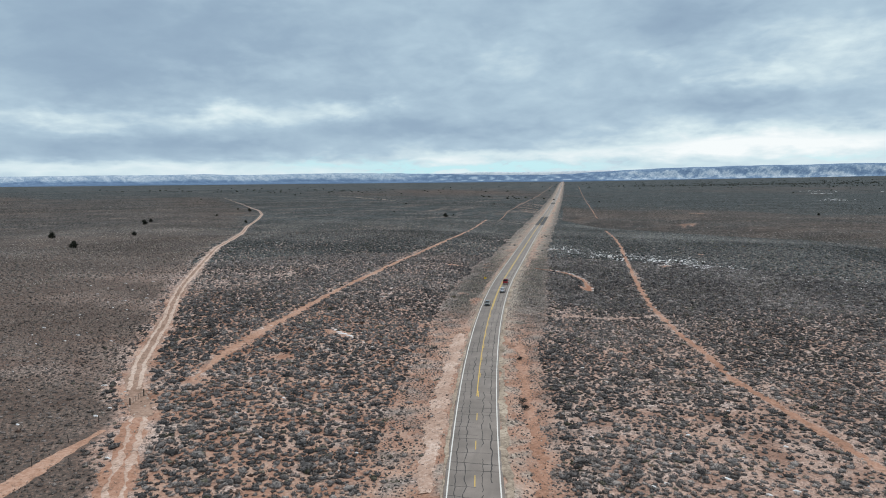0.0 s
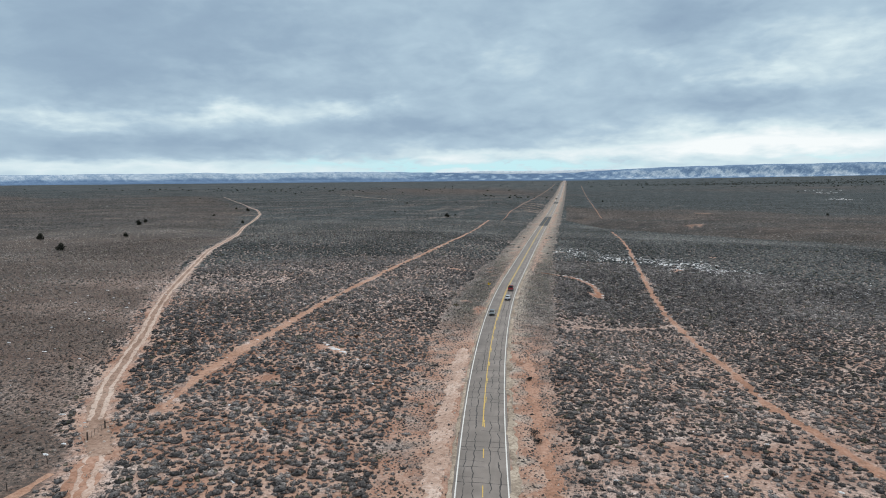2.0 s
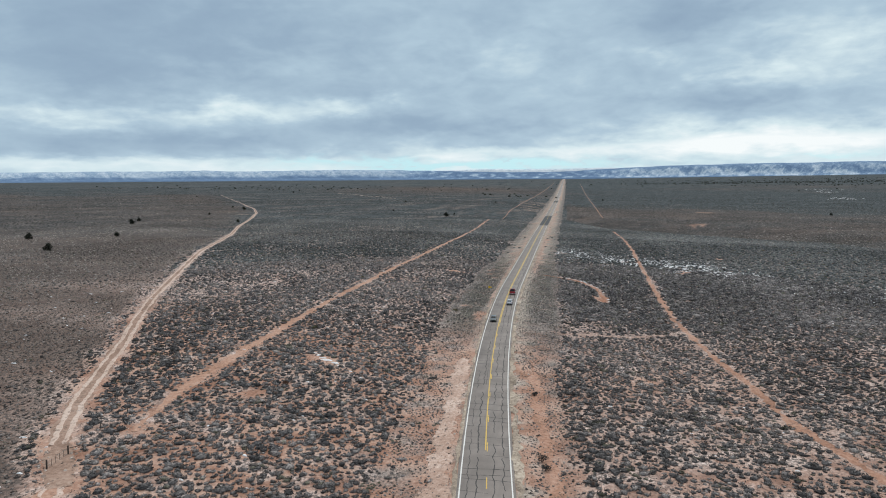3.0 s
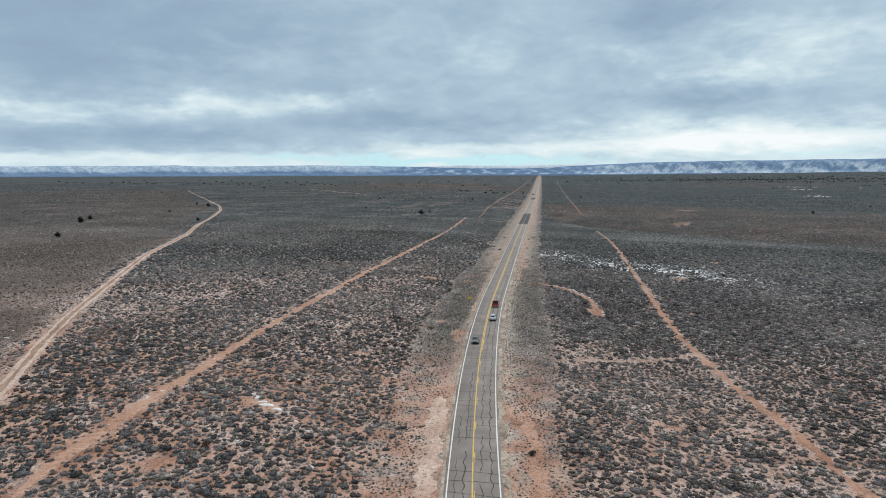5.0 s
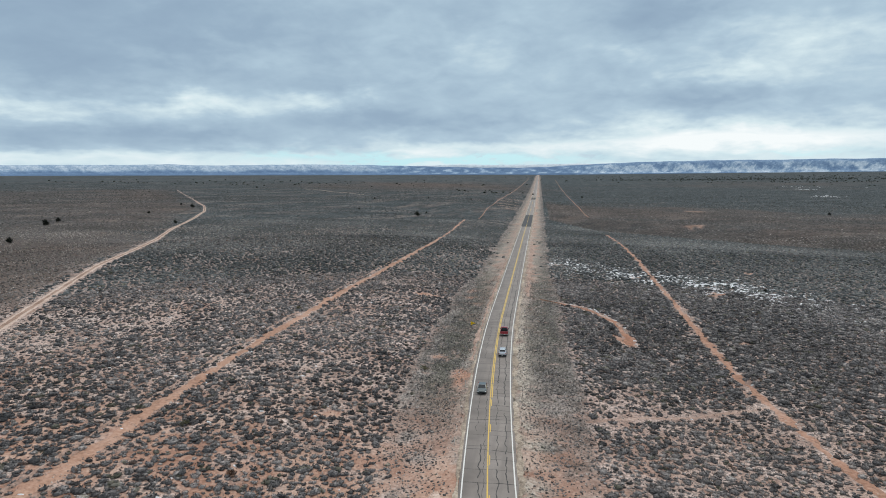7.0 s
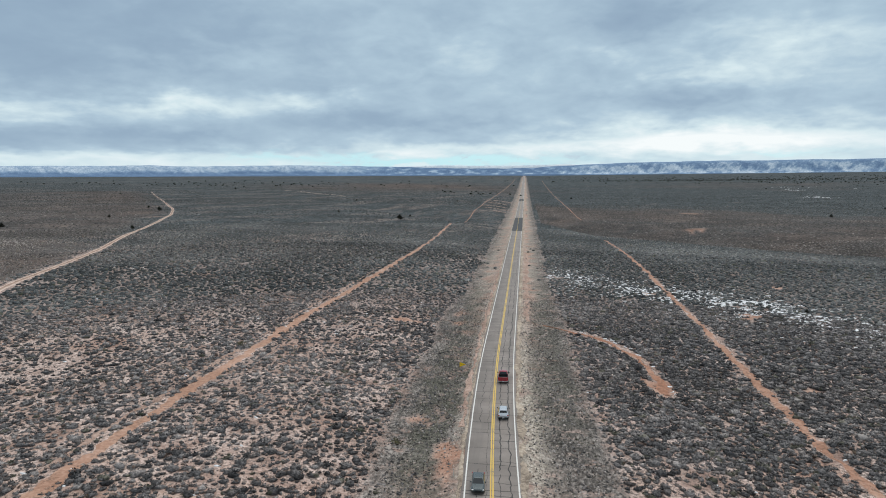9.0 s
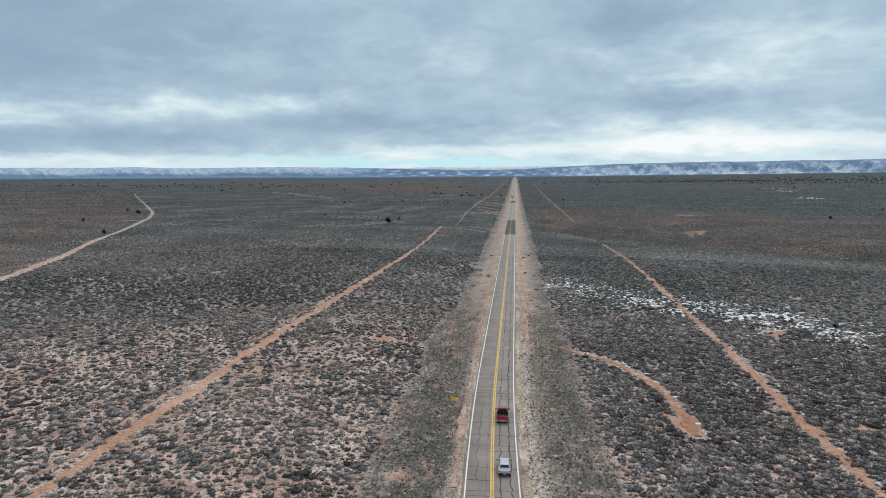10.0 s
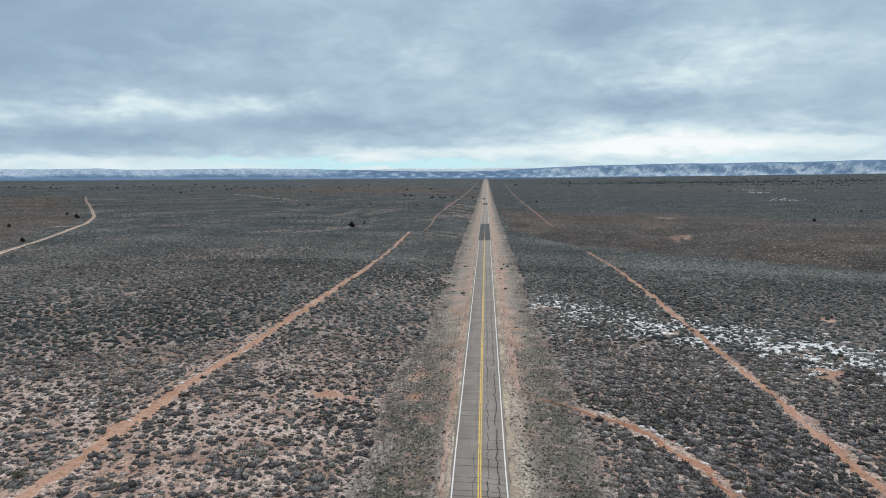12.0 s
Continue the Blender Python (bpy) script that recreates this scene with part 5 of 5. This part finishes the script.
for k, (x, y, wide, tall, leaf, label) in enumerate(((-7.6, 116.5, 2.4, 1.3, DARK_LEAF, "large dark shrub on the bare orange bank beside the road"), (-6.9, 113.6, 1.9, 1.0, DARK_LEAF, "large dark shrub on the bare orange bank beside the road"),
                                                   (-10.2, 146.2, 1.6, 0.9, DARK_LEAF, "dark shrub on the bare bank beside the road"), (-57.2, 134.9, 1.5, 1.0, RUSSET_LEAF, "dry russet shrub among the grey sagebrush"),
                                                   (-54.6, 164.8, 1.7, 1.1, RUSSET_LEAF, "dry russet shrub among the grey sagebrush"), (-68.7, 177.4, 1.8, 1.0, OLIVE_LEAF, "olive-green shrub among the grey sagebrush"),
                                                   (-39.0, 222.0, 2.4, 1.1, OLIVE_LEAF, "yellowish olive shrub at the edge of the mown strip"), (-83.4, 263.1, 2.6, 1.1, OLIVE_LEAF, "olive-green shrub beside the orange dirt track"))):
    shrub(101 + k, x, y, wide, tall, leaf, label)


def pennant_sign():
    ob = tagged(new("road_sign"), "yellow pennant road sign on a steel post beside the highway", "road sign")
    bm = bmesh.new()
    box(bm, -0.025, 0.025, -0.025, 0.025, -0.4, 2.25, 0.005)
    part("post", bm, STEEL, ob, "thin galvanised post")
    bm = bmesh.new()
    pts = [(-0.62, 0.47), (-0.60, 0.50), (0.60, 0.03), (0.62, 0.0), (0.60, -0.03), (-0.60, -0.50), (-0.62, -0.47)]
    f = [bm.verts.new((x, -0.035, 1.75 + z)) for x, z in pts]
    b = [bm.verts.new((x, -0.028, 1.75 + z)) for x, z in pts]
    bm.faces.new(f)
    bm.faces.new(b[::-1])
    for j in range(len(pts)):
        k = (j + 1) % len(pts)
        bm.faces.new((f[j], b[j], b[k], f[k]))
    panel = part("sign_panel", bm, SIGN_YELLOW, ob, "yellow pointed panel")
    for z, x1 in ((1.88, 0.02), (1.75, 0.22), (1.62, -0.02)):
        bm = bmesh.new()
        box(bm, -0.5, x1, -0.041, -0.037, z - 0.018, z + 0.018)
        part("print_bar", bm, BLACK, panel)
    return ob


stand(pennant_sign(), -32.4, 260.3, 6)


def marker_post():
    ob = tagged(new("marker_post"), "slim pale marker post at the edge of the shoulder", "marker post", "roadside marker posts")
    bm = bmesh.new()
    box(bm, -0.05, 0.05, -0.012, 0.012, -0.3, 1.15, 0.005)
    part("post", bm, MARKER, ob)
    bm = bmesh.new()
    box(bm, -0.042, 0.042, -0.02, -0.014, 0.92, 1.08)
    part("reflector", bm, STEEL, ob, "small grey reflector")
    return ob


mother = marker_post()
for k, (px, py) in enumerate(((-30.4, 263.2), (-27.6, 184.7), (-29.0, 212.3), (-12.4, 131), (-9.6, 107), (-20.2, 330), (-30.6, 352))):
    m = pose(px, py, float(height(px, py)), 0, 0, 5)
    if k:
        copy_thing(mother, m)
    else:
        mother.matrix_basis = m

# ---- vehicles on the road ----
RED = plain("red_car_paint", (0.30, 0.010, 0.022), 0.32, 0.1, 0.06, coat=1.0)
SILVER = plain("silver_car_paint", (0.50, 0.53, 0.57), 0.30, 0.5, 0.05, coat=1.0)
SLATE = plain("dark_grey_car_paint", (0.026, 0.043, 0.047), 0.3, 0.3, 0.06, coat=1.0)
GLASS = plain("tinted_car_glass", (0.012, 0.014, 0.016), 0.06, 0.0, 0.05)
RUBBER = plain("tyre_rubber", (0.02, 0.02, 0.02), 0.9)
TRIM = plain("black_plastic_trim", (0.010, 0.010, 0.011), 0.85)
CHROME = plain("chrome_trim", (0.6, 0.6, 0.6), 0.15, 1.0, 0.03)
LAMP_RED = plain("red_lamp_lens", (0.35, 0.01, 0.01), 0.2)
LAMP_CLEAR = plain("clear_lamp_lens", (0.75, 0.76, 0.78), 0.1)
PLATE = plain("pale_plate", (0.6, 0.6, 0.6), 0.5)


def loft(sections):
    """A car's shell from sections along its length: y, half width, bottom, top, and the inset of the top edge."""
    bm = bmesh.new()
    rings = []
    for y, w, z0, z1, tuck in sections:
        h = z1 - z0
        half = [(w * 0.84, z0), (w * 0.97, z0 + 0.14 * h), (w, z0 + 0.45 * h), (w * 0.985, z0 + 0.72 * h), (w - tuck, z1 - 0.05), (w - tuck - 0.09, z1)]
        rings.append([bm.verts.new((x, y, z)) for x, z in half] + [bm.verts.new((-x, y, z)) for x, z in half[::-1]])
    n = len(rings[0])
    for a, b in zip(rings, rings[1:]):
        for j in range(n):
            k = (j + 1) % n
            bm.faces.new((a[j], a[k], b[k], b[j]))
    bm.faces.new(rings[0])
    bm.faces.new(rings[-1][::-1])
    return bm


class Cabin:
    """The upper part of a car, with panes set into its sloping faces."""

    def __init__(self, y0, y1, w0, z0, u0, u1, w1, z1):
        self.low, self.high = (y0, y1, w0, z0), (u0, u1, w1, z1)

    def corner(self, side, end, f):
        (y0, y1, w0, z0), (u0, u1, w1, z1) = self.low, self.high
        a, b = (y0, u0) if end == 0 else (y1, u1)
        return Vector((side * (w0 + (w1 - w0) * f), a + (b - a) * f, z0 + (z1 - z0) * f))

    def shell(self):
        bm = bmesh.new()
        v = [bm.verts.new(self.corner(s, e, f)) for f in (0, 1) for s, e in ((-1, 0), (1, 0), (1, 1), (-1, 1))]
        for q in ((0, 1, 2, 3), (7, 6, 5, 4), (0, 4, 5, 1), (1, 5, 6, 2), (2, 6, 7, 3), (3, 7, 4, 0)):
            bm.faces.new([v[k] for k in q])
        top = [e for e in bm.edges if max(w.co.z for w in e.verts) > self.high[3] - 0.01]
        bmesh.ops.bevel(bm, geom=top, offset=0.09, segments=3, affect="EDGES", profile=0.6)
        return bm

    def pane(self, face, s0=0.06, s1=0.94, f0=0.12, f1=0.86):
        def at(s, f):
            if face in ("front", "rear"):
                e = 1 if face == "front" else 0
                return self.corner(-1, e, f).lerp(self.corner(1, e, f), s)
            side = 1 if face == "right" else -1
            return self.corner(side, 0, f).lerp(self.corner(side, 1, f), s)

        q = [at(s0, f0), at(s1, f0), at(s1 - 0.02, f1), at(s0 + 0.02, f1)]
        n = (q[1] - q[0]).cross(q[2] - q[0]).normalized()
        mid = self.corner(-1, 0, 0.5).lerp(self.corner(1, 1, 0.5), 0.5)
        if n.dot(q[0] - mid) < 0:
            n = -n
        bm = bmesh.new()
        a, b = [bm.verts.new(p + 0.012 * n) for p in q], [bm.verts.new(p - 0.01 * n) for p in q]
        bm.faces.new(a)
        bm.faces.new(b[::-1])
        for j in range(4):
            bm.faces.new((a[j], b[j], b[(j + 1) % 4], a[(j + 1) % 4]))
        return bm


def wheels(car, half, fronts, r, wide=0.24):
    for y in fronts:
        for side in (-1, 1):
            bm = bmesh.new()
            bmesh.ops.create_cone(bm, cap_ends=True, segments=20, radius1=r, radius2=r, depth=wide, matrix=pose(side * (half - wide / 2), y, r, 0, 90, 0))
            bmesh.ops.bevel(bm, geom=[e for e in bm.edges if len(e.link_faces) == 2 and any(len(f.verts) > 4 for f in e.link_faces)], offset=0.04, segments=2, affect="EDGES")
            tyre = part("wheel", bm, RUBBER, car, "black tyre")
            bm = bmesh.new()
            bmesh.ops.create_cone(bm, cap_ends=True, segments=16, radius1=r * 0.62, radius2=r * 0.55, depth=0.05, matrix=pose(side * (half + 0.005), y, r, 0, 90 * side, 0))
            part("rim", bm, CHROME, tyre, "grey alloy rim")


def pieces(car, rows):
    for name, mat, label, b in rows:
        bm = bmesh.new()
        box(bm, *b, bevel=min(0.03, 0.3 * min(b[1] - b[0], b[3] - b[2], b[5] - b[4])))
        part(name, bm, mat, car, label)


def pickup():
    car = tagged(new("pickup_truck"), "red pickup truck with an open black-lined bed on the road", "pickup truck")
    part("body", loft(((-2.86, 0.93, 0.50, 0.86, 0.03), (-2.8, 0.98, 0.40, 0.88, 0.03), (-1.0, 1.0, 0.36, 0.90, 0.03), (1.1, 1.0, 0.36, 1.02, 0.05), (1.3, 1.0, 0.36, 1.14, 0.08),
                       (2.5, 0.98, 0.38, 1.06, 0.10), (2.78, 0.92, 0.42, 0.98, 0.10), (2.88, 0.84, 0.48, 0.9, 0.10))), RED, car)
    c = Cabin(-0.72, 1.22, 0.97, 0.98, -0.56, 0.42, 0.80, 1.90)
    part("cab", c.shell(), RED, car)
    for name, face, a, b in (("windshield", "front", 0.06, 0.94), ("rear_window", "rear", 0.1, 0.9), ("side_window", "left", 0.08, 0.48), ("side_window", "left", 0.52, 0.9), ("side_window", "right", 0.08, 0.48), ("side_window", "right", 0.52, 0.9)):
        part(name, c.pane(face, a, b, 0.2), GLASS, car, "dark tinted glass")
    pieces(car, [("bed_side", RED, "", (-1.0, -0.92, -2.82, -0.74, 0.84, 1.36)), ("bed_side", RED, "", (0.92, 1.0, -2.82, -0.74, 0.84, 1.36)), ("tailgate", RED, "red tailgate", (-0.91, 0.91, -2.88, -2.80, 0.62, 1.34)),
                 ("bed_liner", TRIM, "black bed liner", (-0.915, 0.915, -2.795, -0.74, 0.885, 0.915)), ("bed_front", TRIM, "black bed front", (-0.915, 0.915, -0.80, -0.735, 0.92, 1.36)),
                 ("rear_bumper", CHROME, "chrome rear bumper", (-0.97, 0.97, -3.02, -2.885, 0.46, 0.64)), ("front_bumper", CHROME, "chrome front bumper", (-0.95, 0.95, 2.86, 3.0, 0.42, 0.64)),
                 ("tail_light", LAMP_RED, "red tail light", (-1.005, -0.90, -2.9, -2.825, 0.80, 1.18)), ("tail_light", LAMP_RED, "red tail light", (0.90, 1.005, -2.9, -2.825, 0.80, 1.18)),
                 ("headlight", LAMP_CLEAR, "clear headlight", (-0.86, -0.55, 2.80, 2.90, 0.70, 0.88)), ("headlight", LAMP_CLEAR, "clear headlight", (0.55, 0.86, 2.80, 2.90, 0.70, 0.88)),
                 ("mirror", TRIM, "black door mirror", (-1.24, -1.0, 0.78, 0.92, 1.12, 1.34)), ("mirror", TRIM, "black door mirror", (1.0, 1.24, 0.78, 0.92, 1.12, 1.34)),
                 ("plate", PLATE, "pale plate", (-0.16, 0.16, -3.03, -3.022, 0.50, 0.62))])
    wheels(car, 0.99, (-1.85, 1.85), 0.39)
    return car


def small_car(name, label, category, paint, tall, hatch):
    car = tagged(new(name), label, category)
    part("body", loft(((-2.28, 0.74, 0.42, 0.86, 0.05), (-2.2, 0.86, 0.34, 0.96, 0.05), (-1.4, 0.92, 0.28, 1.0, 0.06), (0.8, 0.92, 0.28, 0.99, 0.06), (1.1, 0.92, 0.28, 0.97, 0.08),
                       (1.9, 0.89, 0.30, 0.88, 0.12), (2.2, 0.80, 0.34, 0.76, 0.12), (2.3, 0.66, 0.40, 0.66, 0.10))), paint, car)
    c = Cabin(-2.12 if hatch else -1.85, 1.25, 0.86, 0.95, -1.72 if hatch else -1.0, 0.25, 0.64, tall)
    part("cabin", c.shell(), paint, car)
    rows = [("windshield", "front", 0.05, 0.95), ("rear_window", "rear", 0.08, 0.92)]
    rows += [("side_window", f, a, b) for f in ("left", "right") for a, b in ((0.06, 0.26), (0.29, 0.58), (0.61, 0.92))]
    for n, face, a, b in rows:
        part(n, c.pane(face, a, b, 0.36 if hatch and face == "rear" else 0.12), GLASS, car, "dark tinted glass")
    rows = [("tail_light", LAMP_RED, "red tail light", (s * 0.76 - 0.12, s * 0.76 + 0.12, -2.28, -2.12, 0.78, 0.94)) for s in (-1, 1)]
    rows += [("headlight", LAMP_CLEAR, "clear headlight", (s * 0.66 - 0.15, s * 0.66 + 0.15, 2.08, 2.26, 0.60, 0.72)) for s in (-1, 1)]
    rows += [("mirror", TRIM if hatch else paint, "door mirror", (s * 1.0 - 0.1, s * 1.0 + 0.1, 0.72, 0.86, 0.98, 1.14)) for s in (-1, 1)]
    rows += [("bumper", TRIM, "dark lower bumper", (-0.78, 0.78, -2.36, -2.22, 0.32, 0.54)), ("grille", TRIM, "black grille", (-0.42, 0.42, 2.26, 2.33, 0.42, 0.60)), ("plate", PLATE, "pale plate", (-0.16, 0.16, -2.375, -2.362, 0.42, 0.53))]
    if hatch:
        rows += [("roof_rail", CHROME, "silver roof rail", (s * 0.56 - 0.02, s * 0.56 + 0.02, -1.5, 0.05, tall - 0.01, tall + 0.05)) for s in (-1, 1)]
        rows += [("spoiler", paint, "", (-0.56, 0.56, -1.9, -1.66, tall - 0.07, tall - 0.02))]
    pieces(car, rows)
    wheels(car, 0.91, (-1.38, 1.38), 0.34, 0.21)
    return car


def on_road(car, y, lane, turn=0.0):
    x = float(road_x(y))
    lean = math.degrees(math.atan2(float(road_x(y + 1)) - x, 1.0))
    car.matrix_basis = pose(x + lane, y, float(road_z(x, y)) + 0.05, 0, 0, turn - lean)


on_road(pickup(), 255.4, 1.55)
on_road(small_car("suv", "silver sport utility car with roof rails on the road", "car", SILVER, 1.66, True), 235.6, 1.7)
on_road(small_car("sedan", "dark grey sedan coming along the opposite lane", "car", SLATE, 1.45, False), 209.5, -1.85, 180)
